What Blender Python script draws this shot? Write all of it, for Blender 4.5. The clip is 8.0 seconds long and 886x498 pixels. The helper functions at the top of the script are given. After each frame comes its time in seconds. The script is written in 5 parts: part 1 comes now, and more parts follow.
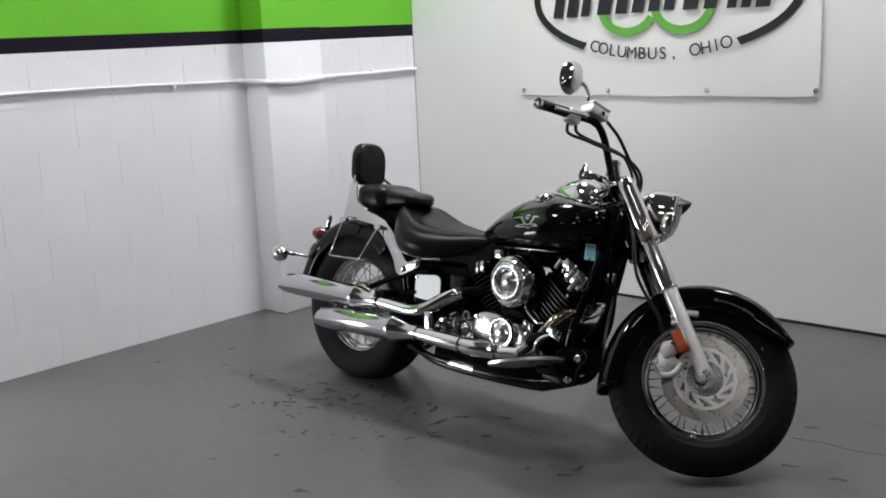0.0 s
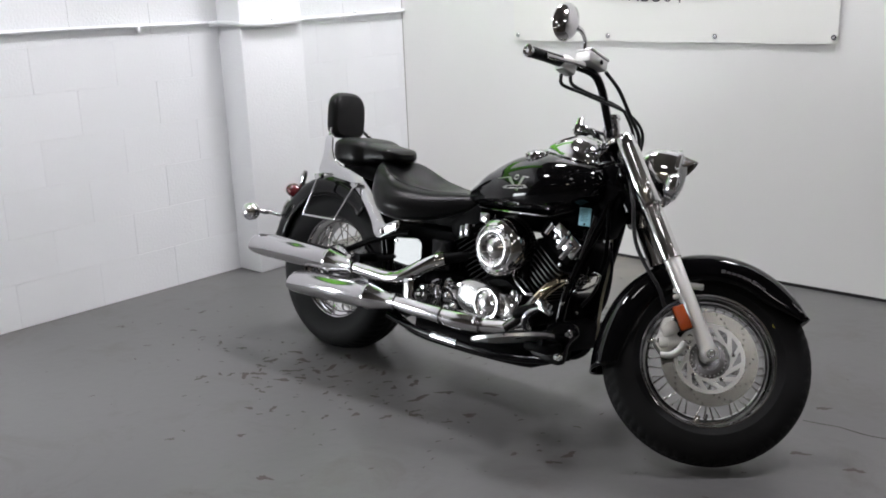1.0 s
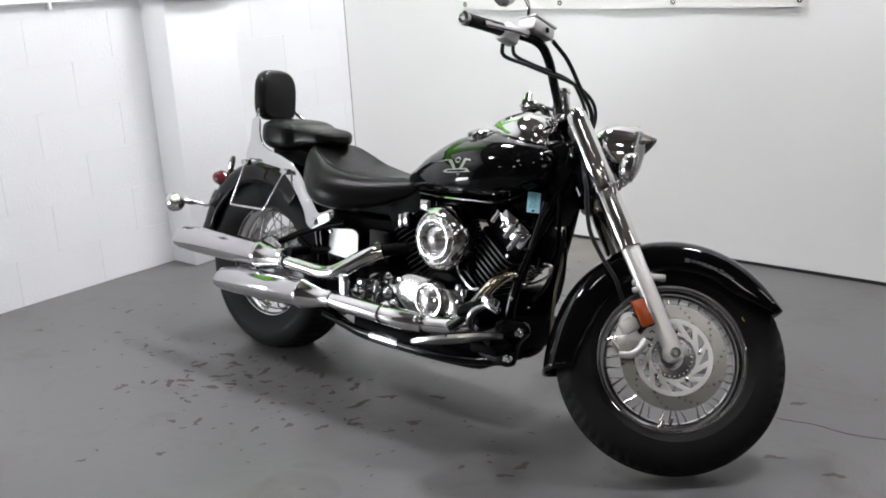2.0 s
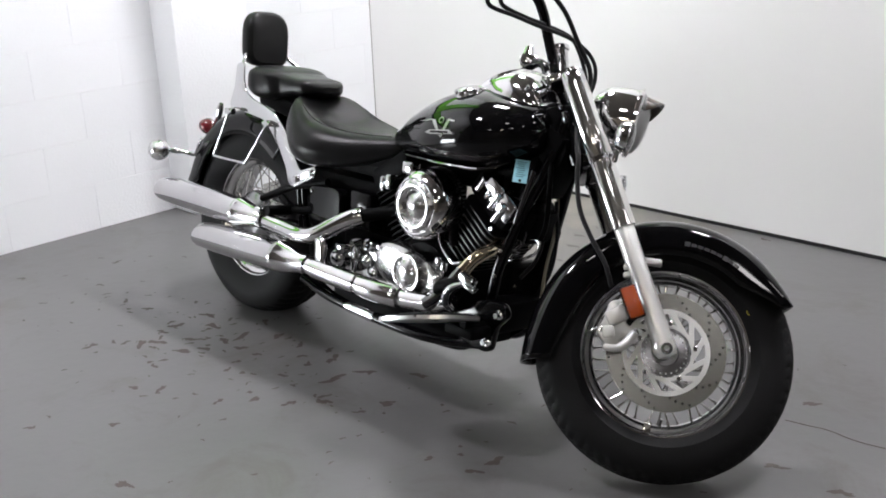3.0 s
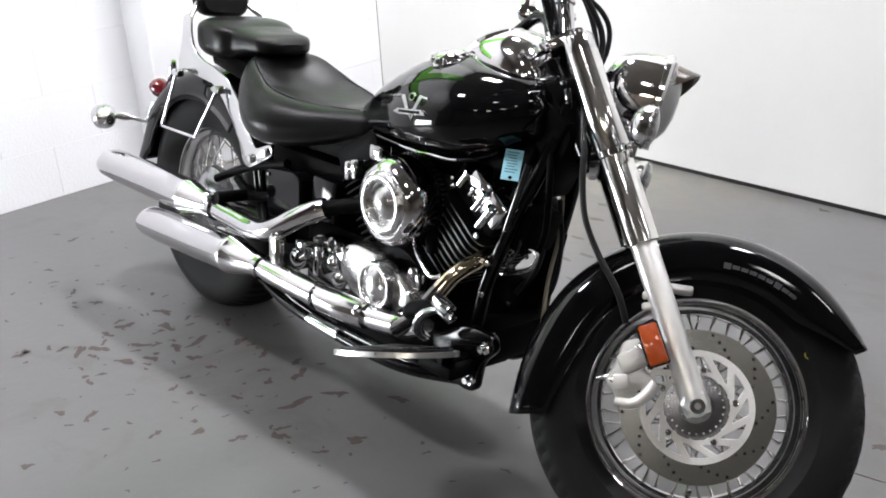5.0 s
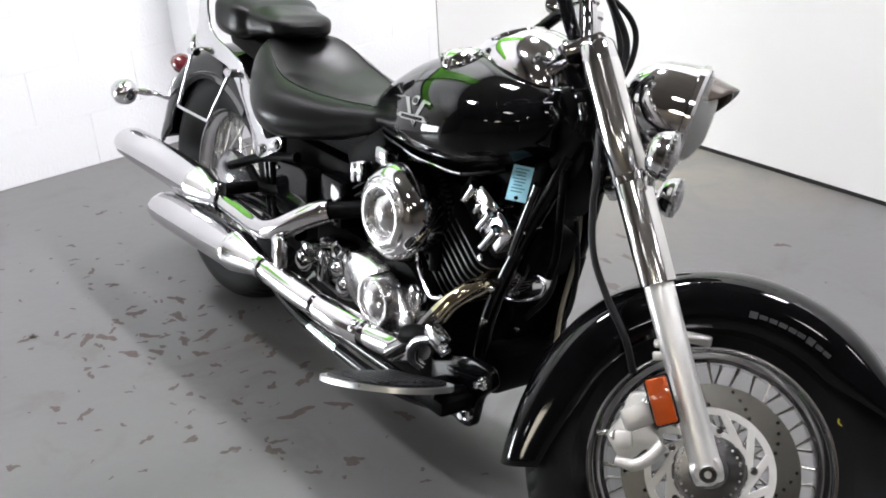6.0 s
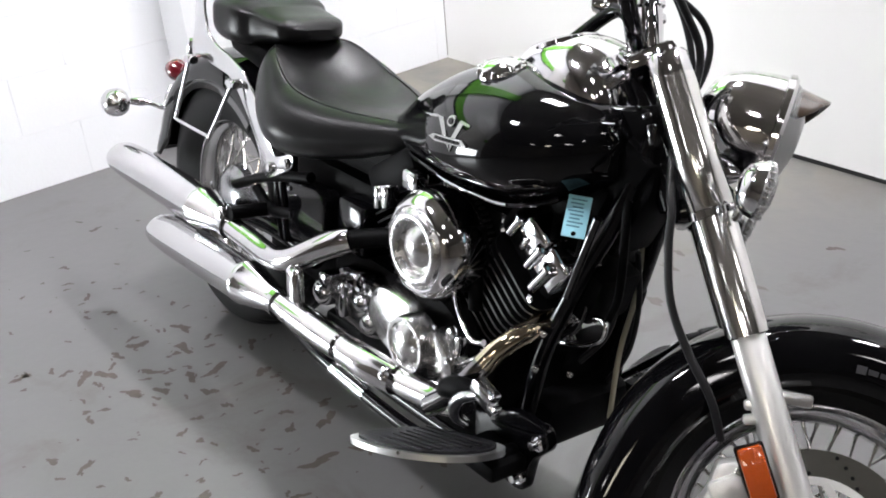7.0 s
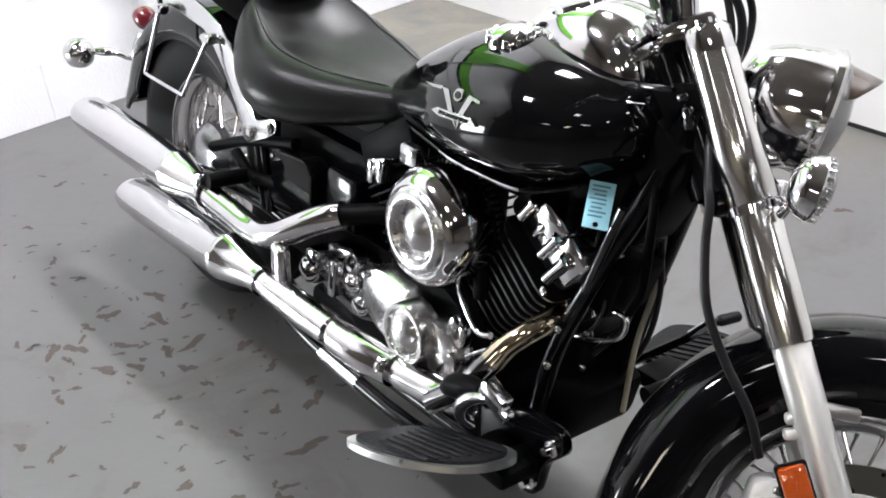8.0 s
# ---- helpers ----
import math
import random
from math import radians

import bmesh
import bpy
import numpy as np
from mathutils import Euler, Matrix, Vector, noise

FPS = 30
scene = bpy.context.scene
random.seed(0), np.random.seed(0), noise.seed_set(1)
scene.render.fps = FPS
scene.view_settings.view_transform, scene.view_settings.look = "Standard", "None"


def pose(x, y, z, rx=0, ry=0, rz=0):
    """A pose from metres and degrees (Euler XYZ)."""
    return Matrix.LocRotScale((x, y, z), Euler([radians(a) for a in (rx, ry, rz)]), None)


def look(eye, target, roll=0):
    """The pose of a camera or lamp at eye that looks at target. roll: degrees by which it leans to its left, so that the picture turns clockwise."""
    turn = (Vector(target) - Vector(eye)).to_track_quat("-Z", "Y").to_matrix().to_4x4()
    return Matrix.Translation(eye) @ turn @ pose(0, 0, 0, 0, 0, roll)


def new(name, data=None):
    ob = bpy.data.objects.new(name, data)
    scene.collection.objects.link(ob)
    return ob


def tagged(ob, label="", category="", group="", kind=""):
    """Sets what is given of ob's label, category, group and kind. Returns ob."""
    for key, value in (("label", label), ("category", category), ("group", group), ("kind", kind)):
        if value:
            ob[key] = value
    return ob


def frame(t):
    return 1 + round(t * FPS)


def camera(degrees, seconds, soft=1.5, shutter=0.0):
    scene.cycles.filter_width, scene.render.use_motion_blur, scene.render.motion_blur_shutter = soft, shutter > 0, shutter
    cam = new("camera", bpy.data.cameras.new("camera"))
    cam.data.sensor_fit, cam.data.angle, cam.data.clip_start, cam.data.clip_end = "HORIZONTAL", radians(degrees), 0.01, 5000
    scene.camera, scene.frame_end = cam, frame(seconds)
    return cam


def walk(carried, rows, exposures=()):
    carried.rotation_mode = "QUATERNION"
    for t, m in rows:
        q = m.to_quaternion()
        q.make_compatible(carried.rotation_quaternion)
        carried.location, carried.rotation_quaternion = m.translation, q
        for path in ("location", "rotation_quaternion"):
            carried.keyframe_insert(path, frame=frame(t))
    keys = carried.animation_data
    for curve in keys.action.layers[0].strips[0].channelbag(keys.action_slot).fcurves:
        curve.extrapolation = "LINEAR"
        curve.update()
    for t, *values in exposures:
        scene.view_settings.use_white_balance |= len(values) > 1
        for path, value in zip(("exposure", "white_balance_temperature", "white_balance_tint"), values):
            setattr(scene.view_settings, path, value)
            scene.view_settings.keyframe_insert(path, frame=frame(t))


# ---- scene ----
cam = camera(46.7, 8.0, 1.8)
PATH = [
    (0, (2.432, 0.473, 1.432), (1.094, 1.902, 1.025), -2.7),
    (0.5, (2.393, 0.640, 1.431), (1.020, 2.017, 0.964), -2.1),
    (1, (2.245, 0.765, 1.418), (0.922, 2.175, 0.906), -2.4),
    (1.5, (2.127, 0.931, 1.401), (0.837, 2.365, 0.872), -4.0),
    (1.7, (2.112, 0.969, 1.384), (0.847, 2.418, 0.836), -4.1),
    (2.8, (2.061, 1.369, 1.37), (0.743, 2.737, 0.745), -1.3),
    (3, (2.06, 1.415, 1.36), (0.731, 2.754, 0.696), -2.2),
    (3.5, (1.992, 1.538, 1.363), (0.662, 2.84, 0.629), -3.4),
    (4, (1.875, 1.705, 1.347), (0.563, 3.03, 0.624), -3.6),
    (4.2, (1.836, 1.747, 1.343), (0.539, 3.082, 0.61), -3.7),
    (5.3, (1.738, 2.042, 1.349), (0.369, 3.24, 0.517), -3.4),
    (5.5, (1.734, 2.106, 1.367), (0.366, 3.295, 0.521), -3.0),
    (6, (1.679, 2.224, 1.378), (0.247, 3.303, 0.49), -3.4),
    (6.5, (1.561, 2.291, 1.366), (0.11, 3.332, 0.464), -4.8),
    (7, (1.429, 2.329, 1.373), (0.017, 3.396, 0.442), -5.0),
    (7.5, (1.339, 2.348, 1.38), (-0.046, 3.413, 0.406), -4.9),
    (8, (1.259, 2.401, 1.383), (-0.066, 3.462, 0.325), -4.2),
]
EXPOSURES = [(0.0, -0.68), (0.5, -0.56), (1.0, -0.37), (1.5, -0.20), (3.0, 0.11), (4.0, 0.26), (5.5, 0.50), (6.5, 0.48), (8.0, 0.61)]
walk(cam, [(t, look(eye, target, roll)) for t, eye, target, roll in PATH], EXPOSURES)

# ---- world and light ----
world = bpy.data.worlds.new("World")
scene.world = world
world.use_nodes = True
world.node_tree.nodes["Background"].inputs[0].default_value = (0.6, 0.65, 0.7, 1)
world.node_tree.nodes["Background"].inputs[1].default_value = 0.05
LAMP_POWER = 238.0         # brightness of the ceiling lamps over the motorcycle
DIM_POWER = 23.0           # lamps over the rest of the hall, set weaker to balance the light
STRIP_POWER = 38.0          # brightness of the added glowing strip out of view

# ---- materials ----


def mat(name, color, rough=0.5, metal=0.0, coat=0.0, bump=0.0, bump_scale=60.0, var=0.0, var_scale=4.0,
        rough_var=0.0, trans=0.0, ior=1.45, emit=0.0, emit_color=None, spec=0.5, random_var=0.0, detail=6.0, sheen=0.0):
    """A surface with two scales of variation: broad stains and fine grain."""
    m = bpy.data.materials.new(name)
    m.use_nodes = True
    nt = m.node_tree
    b = nt.nodes["Principled BSDF"]
    b.inputs["Base Color"].default_value = (*color, 1)
    b.inputs["Roughness"].default_value = rough
    b.inputs["Metallic"].default_value = metal
    b.inputs["Coat Weight"].default_value = coat
    b.inputs["Coat Roughness"].default_value = 0.03
    b.inputs["Transmission Weight"].default_value = trans
    b.inputs["IOR"].default_value = ior
    b.inputs["Specular IOR Level"].default_value = spec
    if emit:
        b.inputs["Emission Color"].default_value = (*(emit_color or color), 1)
        b.inputs["Emission Strength"].default_value = emit
    geo = nt.nodes.new("ShaderNodeNewGeometry")
    if var or rough_var:
        n1 = nt.nodes.new("ShaderNodeTexNoise")
        n1.inputs["Scale"].default_value = var_scale
        n1.inputs["Detail"].default_value = detail
        nt.links.new(geo.outputs["Position"], n1.inputs["Vector"])
        if var:
            mix = nt.nodes.new("ShaderNodeMix")
            mix.data_type = "RGBA"
            mix.inputs[6].default_value = (*[c * (1 - var) for c in color], 1)
            mix.inputs[7].default_value = (*[min(1, c * (1 + var)) for c in color], 1)
            nt.links.new(n1.outputs["Fac"], mix.inputs[0])
            out = mix.outputs[2]
            if random_var:
                info = nt.nodes.new("ShaderNodeObjectInfo")
                hsv = nt.nodes.new("ShaderNodeHueSaturation")
                mp = nt.nodes.new("ShaderNodeMapRange")
                mp.inputs[3].default_value = 1 - random_var
                mp.inputs[4].default_value = 1 + random_var
                nt.links.new(info.outputs["Random"], mp.inputs[0])
                nt.links.new(mp.outputs[0], hsv.inputs["Value"])
                nt.links.new(out, hsv.inputs["Color"])
                out = hsv.outputs[0]
            nt.links.new(out, b.inputs["Base Color"])
        if rough_var:
            mr = nt.nodes.new("ShaderNodeMapRange")
            mr.inputs[3].default_value = max(0.0, rough - rough_var)
            mr.inputs[4].default_value = rough + rough_var
            nt.links.new(n1.outputs["Fac"], mr.inputs[0])
            nt.links.new(mr.outputs[0], b.inputs["Roughness"])
    if bump:
        n2 = nt.nodes.new("ShaderNodeTexNoise")
        n2.inputs["Scale"].default_value = bump_scale
        n2.inputs["Detail"].default_value = 4
        nt.links.new(geo.outputs["Position"], n2.inputs["Vector"])
        bp = nt.nodes.new("ShaderNodeBump")
        bp.inputs["Strength"].default_value = bump
        bp.inputs["Distance"].default_value = 0.004
        nt.links.new(n2.outputs["Fac"], bp.inputs["Height"])
        nt.links.new(bp.outputs[0], b.inputs["Normal"])
    return m


WHITE_BLOCK = mat("painted_block", (0.835, 0.85, 0.865), 0.55, bump=0.45, bump_scale=90, var=0.035, var_scale=3, random_var=0.012)
WHITE_WALL = mat("painted_board", (0.78, 0.78, 0.77), 0.42, bump=0.06, bump_scale=40, var=0.03, var_scale=1.5)
GREEN_PAINT = mat("green_paint", (0.13, 0.47, 0.02), 0.45, bump=0.3, bump_scale=140, var=0.05, var_scale=3)
STRIPE_PAINT = mat("black_stripe_paint", (0.009, 0.006, 0.015), 0.55, spec=0.15, bump=0.3, bump_scale=140)
CEILING = mat("dark_ceiling", (0.10, 0.088, 0.076), 0.8, var=0.2, var_scale=2)
LAMP_ON = mat("lamp_tubes", (1, 1, 1), 0.5, emit=LAMP_POWER, emit_color=(0.968, 0.950, 1.0))
WARM_GLOW = mat("added_warm_pane", (1, 1, 1), 0.5, emit=16.0, emit_color=(1.0, 0.92, 0.76))
LAMP_DIM = mat("dim_lamp_tubes", (1, 1, 1), 0.5, emit=DIM_POWER, emit_color=(1.0, 0.96, 0.97))
STRIP_GLOW = mat("strip_glow", (1, 1, 1), 0.3, emit=STRIP_POWER, emit_color=(0.92, 0.97, 1.0))
LAMP_BODY = mat("lamp_housing", (0.8, 0.8, 0.78), 0.4, var=0.03)
RUBBER_STRIP = mat("rubber_skirting", (0.015, 0.015, 0.016), 0.6, var=0.2)
VINYL = mat("white_vinyl", (0.80, 0.80, 0.77), 0.32, bump=0.25, bump_scale=5, var=0.02, var_scale=3)
INK_BLACK = mat("black_ink", (0.014, 0.013, 0.018), 0.35, var=0.1)
INK_GREEN = mat("green_ink", (0.13, 0.42, 0.06), 0.35, var=0.05)
BLACK_PAINT = mat("black_gloss_paint", (0.0022, 0.0022, 0.0026), 0.05, spec=0.31, var=0.2, var_scale=5)
CHROME = mat("chrome", (0.62, 0.61, 0.62), 0.085, 1.0, rough_var=0.03, var_scale=12)
FORK_CHROME = mat("fork_chrome", (0.76, 0.75, 0.735), 0.15, 1.0, rough_var=0.04, var_scale=20)
# chrome with the dark reflections put into its colour
DARK_CHROME = mat("darkened_chrome", (0.22, 0.215, 0.215), 0.13, 1.0, rough_var=0.05, var_scale=20, var=0.15)
CHROME_SOFT = mat("worn_chrome", (0.66, 0.66, 0.67), 0.14, 1.0, rough_var=0.05, var_scale=20)
EMBLEM = mat("emblem_metal", (0.42, 0.42, 0.41), 0.22, 1.0, rough_var=0.05, var_scale=60)
GOLD_CHROME = mat("heat_tinted_chrome", (0.62, 0.53, 0.39), 0.10, 1.0, rough_var=0.04, var=0.2, var_scale=25)
BRUSHED = mat("brushed_alloy", (0.54, 0.535, 0.535), 0.27, 1.0, rough_var=0.06, var_scale=40, var=0.05)
POLISHED = mat("polished_alloy", (0.60, 0.59, 0.59), 0.23, 1.0, rough_var=0.05, var_scale=25)
SLIDER = mat("slider_alloy", (0.82, 0.82, 0.80), 0.34, 0.72, rough_var=0.02, var_scale=8)
CARRIER = mat("disc_carrier_alloy", (0.74, 0.74, 0.72), 0.38, 0.45, var=0.05, var_scale=30)
CALIPER = mat("caliper_alloy", (0.68, 0.68, 0.66), 0.34, 0.6, bump=0.15, bump_scale=300, var=0.08, var_scale=30)
SPOKE = mat("spoke_steel", (0.60, 0.59, 0.57), 0.20, 1.0, var=0.1, var_scale=40)
ALLOY = mat("satin_alloy", (0.72, 0.72, 0.71), 0.30, 1.0, rough_var=0.08, var_scale=30, bump=0.05, bump_scale=300)
CAST = mat("cast_alloy", (0.66, 0.66, 0.65), 0.42, 1.0, bump=0.2, bump_scale=400, var=0.05, var_scale=30)
STEEL_DISC = mat("brake_steel", (0.31, 0.308, 0.285), 0.25, 1.0, var=0.06, var_scale=8, rough_var=0.05)
DARK_HUB = mat("dark_hub", (0.30, 0.30, 0.31), 0.25, 1.0, var=0.1, var_scale=30)
ENGINE_BLACK = mat("engine_black", (0.0026, 0.0026, 0.0029), 0.50, spec=0.045, var=0.3, var_scale=18, bump=0.1, bump_scale=300)
FIN_EDGE = mat("fin_edge", (0.038, 0.038, 0.039), 0.38, 0.8, var=0.15, var_scale=40)
FRAME_BLACK = mat("frame_black", (0.002, 0.002, 0.0025), 0.12, spec=0.28, var=0.2, var_scale=10)
LEATHER = mat("black_leather", (0.0030, 0.0030, 0.0032), 0.31, spec=0.22, bump=0.14, bump_scale=260, var=0.25, var_scale=30, rough_var=0.06)
TYRE = mat("tyre_rubber", (0.0085, 0.0085, 0.0090), 0.66, spec=0.18, bump=0.15, bump_scale=180, var=0.3, var_scale=14, rough_var=0.08)
FRAME_GLOSS = mat("gloss_black_metal", (0.004, 0.004, 0.005), 0.10, spec=0.5, coat=0.6)
HOSE = mat("black_hose", (0.006, 0.006, 0.007), 0.40, spec=0.3, var=0.2)
GRIP = mat("grip_rubber", (0.005, 0.005, 0.006), 0.5, spec=0.16, bump=0.3, bump_scale=200)
AMBER = mat("amber_lens", (0.33, 0.050, 0.004), 0.18, coat=0.6, bump=0.4, bump_scale=500, var=0.12, var_scale=60)
RED = mat("red_lens", (0.10, 0.005, 0.009), 0.15, coat=0.8, var=0.15, var_scale=50)
CLEAR = mat("clear_lens", (0.93, 0.95, 0.95), 0.06, trans=0.85, ior=1.40, bump=0.5, bump_scale=120)
VISOR = mat("smoked_visor", (0.055, 0.040, 0.030), 0.12, coat=0.5, var=0.1)
TAG_BLUE = mat("pale_blue_card", (0.27, 0.55, 0.64), 0.35, var=0.05, var_scale=40)
TAG_INK = mat("grey_blue_ink", (0.07, 0.17, 0.23), 0.5)
BEIGE = mat("beige_hose", (0.38, 0.35, 0.27), 0.4, var=0.1, var_scale=20)
STAIN = mat("dark_floor_stain", (0.047, 0.037, 0.030), 0.55, var=0.35, var_scale=50)
GREY_DECAL = mat("grey_decal", (0.030, 0.030, 0.033), 0.3, var=0.1)

# painted concrete floor: grey coat with traffic wear, faint scuffs and small dark specks
FLOOR = mat("grey_floor_paint", (0.096, 0.095, 0.095), 0.36, bump=0.14, bump_scale=25, var=0.20, var_scale=1.6, rough_var=0.1, detail=9)
nt = FLOOR.node_tree
bsdf = nt.nodes["Principled BSDF"]
geo = nt.nodes.new("ShaderNodeNewGeometry")
speck = nt.nodes.new("ShaderNodeTexNoise")
speck.inputs["Scale"].default_value = 9.0
speck.inputs["Detail"].default_value = 9.0
speck.inputs["Roughness"].default_value = 0.62
nt.links.new(geo.outputs["Position"], speck.inputs["Vector"])
ramp = nt.nodes.new("ShaderNodeMapRange")
ramp.inputs[1].default_value, ramp.inputs[2].default_value = 0.66, 0.74
ramp.inputs[3].default_value, ramp.inputs[4].default_value = 0.0, 0.4
nt.links.new(speck.outputs["Fac"], ramp.inputs[0])
soil = nt.nodes.new("ShaderNodeMix")
soil.data_type = "RGBA"
nt.links.new(ramp.outputs[0], soil.inputs[0])
nt.links.new(bsdf.inputs["Base Color"].links[0].from_socket, soil.inputs[6])
soil.inputs[7].default_value = (0.08, 0.076, 0.072, 1)
nt.links.new(soil.outputs[2], bsdf.inputs["Base Color"])

scuff = nt.nodes.new("ShaderNodeTexNoise")
scuff.inputs["Scale"].default_value = 3.1
scuff.inputs["Detail"].default_value = 8.0
scuff.inputs["Roughness"].default_value = 0.68
scuff.inputs["Distortion"].default_value = 0.8
nt.links.new(geo.outputs["Position"], scuff.inputs["Vector"])
ramp = nt.nodes.new("ShaderNodeMapRange")
ramp.inputs[1].default_value, ramp.inputs[2].default_value = 0.53, 0.72
ramp.inputs[3].default_value, ramp.inputs[4].default_value = 0.0, 0.8
nt.links.new(scuff.outputs["Fac"], ramp.inputs[0])
brown = nt.nodes.new("ShaderNodeMix")
brown.data_type = "RGBA"
nt.links.new(ramp.outputs[0], brown.inputs[0])
nt.links.new(soil.outputs[2], brown.inputs[6])
brown.inputs[7].default_value = (0.066, 0.060, 0.054, 1)
# paler tan, in patches, towards the corner at the back wall
pos = nt.nodes.new("ShaderNodeSeparateXYZ")
nt.links.new(geo.outputs["Position"], pos.inputs[0])
back = nt.nodes.new("ShaderNodeMapRange")
back.inputs[1].default_value, back.inputs[2].default_value = 3.95, 4.75
nt.links.new(pos.outputs["Y"], back.inputs[0])
side = nt.nodes.new("ShaderNodeMapRange")
side.inputs[1].default_value, side.inputs[2].default_value = 0.2, -0.7
nt.links.new(pos.outputs["X"], side.inputs[0])
both = nt.nodes.new("ShaderNodeMath")
both.operation = "MULTIPLY"
nt.links.new(back.outputs[0], both.inputs[0])
nt.links.new(side.outputs[0], both.inputs[1])
patchy = nt.nodes.new("ShaderNodeMapRange")
patchy.inputs[1].default_value, patchy.inputs[2].default_value = 0.30, 0.60
nt.links.new(scuff.outputs["Fac"], patchy.inputs[0])
tan_mask = nt.nodes.new("ShaderNodeMath")
tan_mask.operation = "MULTIPLY"
nt.links.new(both.outputs[0], tan_mask.inputs[0])
nt.links.new(patchy.outputs[0], tan_mask.inputs[1])
tan_mix = nt.nodes.new("ShaderNodeMix")
tan_mix.data_type = "RGBA"
nt.links.new(tan_mask.outputs[0], tan_mix.inputs[0])
nt.links.new(brown.outputs[2], tan_mix.inputs[6])
tan_mix.inputs[7].default_value = (0.185, 0.170, 0.138, 1)
nt.links.new(tan_mix.outputs[2], bsdf.inputs["Base Color"])

# ---- mesh helpers ----


def obj(name, bm, material, parent=None, label="", smooth=True, m=None):
    me = bpy.data.meshes.new(name)
    bmesh.ops.recalc_face_normals(bm, faces=bm.faces)
    bm.to_mesh(me)
    bm.free()
    for mt in (material if isinstance(material, (list, tuple)) else [material]):
        me.materials.append(mt)
    ob = new(name, me)
    if smooth:
        for p in me.polygons:
            p.use_smooth = True
        me.set_sharp_from_angle(angle=radians(38))
    if parent:
        ob.parent = parent
    if m is not None:
        ob.matrix_basis = m
    if label:
        ob["label"] = label
    return ob


def part(name, bm, material, parent, label="", smooth=True, m=None):
    return obj(name, bm, material, parent, label, smooth, m)


def box(size, at=(0, 0, 0), bevel=0.0, rot=None, seg=2, bm=None):
    own = bm is None
    bm = bm or bmesh.new()
    r = bmesh.ops.create_cube(bm, size=1)
    vs = r["verts"]
    bmesh.ops.scale(bm, vec=size, verts=vs)
    if bevel:
        es = list({e for v in vs for e in v.link_edges})
        g = bmesh.ops.bevel(bm, geom=es, offset=bevel, segments=seg, profile=0.5, affect="EDGES")
        vs = list({v for f in g["faces"] for v in f.verts} | {v for v in vs if v.is_valid})
    t = Matrix.Translation(at) @ (rot if rot is not None else Matrix())
    bmesh.ops.transform(bm, matrix=t, verts=vs)
    return bm


def join(*bms):
    out = bmesh.new()
    for b in bms:
        me = bpy.data.meshes.new("tmp")
        b.to_mesh(me)
        out.from_mesh(me)
        b.free()
        bpy.data.meshes.remove(me)
    return out


def smooth_path(pts, n=8):
    """Catmull-Rom through the points; points may carry a radius as fourth number."""
    pts = [np.array(p, float) for p in pts]
    ext = [2 * pts[0] - pts[1], *pts, 2 * pts[-1] - pts[-2]]
    out = []
    for i in range(1, len(ext) - 2):
        a, b, c, d = ext[i - 1:i + 3]
        for k in range(n):
            u = k / n
            out.append(0.5 * (2 * b + (c - a) * u + (2 * a - 5 * b + 4 * c - d) * u * u + (3 * b - a - 3 * c + d) * u ** 3))
    out.append(pts[-1])
    return out


def tube(pts, radius=0.01, seg=16, n=8, curved=True, cap=True, squash=1.0):
    path = smooth_path(pts, n) if curved else [np.array(p, float) for p in pts]
    bm = bmesh.new()
    rings = []
    up = None
    for i, p in enumerate(path):
        a, b = path[max(0, i - 1)][:3], path[min(len(path) - 1, i + 1)][:3]
        d = Vector(b - a).normalized()
        if up is None:
            up = d.orthogonal().normalized()
        up = (up - d * up.dot(d)).normalized()
        side = d.cross(up)
        r = p[3] if len(p) > 3 else radius
        c = Vector(p[:3])
        rings.append([bm.verts.new(c + (up * math.cos(2 * math.pi * k / seg) + side * math.sin(2 * math.pi * k / seg) * squash) * r) for k in range(seg)])
    for ra, rb in zip(rings, rings[1:]):
        for k in range(seg):
            bm.faces.new((ra[k], ra[(k + 1) % seg], rb[(k + 1) % seg], rb[k]))
    if cap:
        bm.faces.new(rings[0])
        bm.faces.new(rings[-1])
    return bm


def lathe(profile, at=(0, 0, 0), axis=(0, 0, 1), seg=40, arc=None):
    """Turns (radius, height) pairs round an axis; a radius of 0 closes the end."""
    bm = bmesh.new()
    rings = []
    for r, h in profile:
        if r < 1e-6:
            rings.append([bm.verts.new((0, 0, h))])
        else:
            rings.append([bm.verts.new((r * math.cos(2 * math.pi * k / seg), r * math.sin(2 * math.pi * k / seg), h)) for k in range(seg)])
    for ra, rb in zip(rings, rings[1:]):
        for k in range(seg):
            k2 = (k + 1) % seg
            if len(ra) == 1 and len(rb) == 1:
                continue
            if len(ra) == 1:
                bm.faces.new((ra[0], rb[k], rb[k2]))
            elif len(rb) == 1:
                bm.faces.new((ra[k], ra[k2], rb[0]))
            else:
                bm.faces.new((ra[k], ra[k2], rb[k2], rb[k]))
    q = Vector(axis).normalized().to_track_quat("Z", "Y")
    bm.transform(Matrix.Translation(at) @ q.to_matrix().to_4x4())
    return bm


def loft(rings, cap=True, closed=True):
    bm = bmesh.new()
    vs = [[bm.verts.new(p) for p in r] for r in rings]
    for ra, rb in zip(vs, vs[1:]):
        n = len(ra)
        for k in range(n if closed else n - 1):
            bm.faces.new((ra[k], ra[(k + 1) % n], rb[(k + 1) % n], rb[k]))
    if cap and closed:
        bm.faces.new(vs[0])
        bm.faces.new(vs[-1])
    return bm


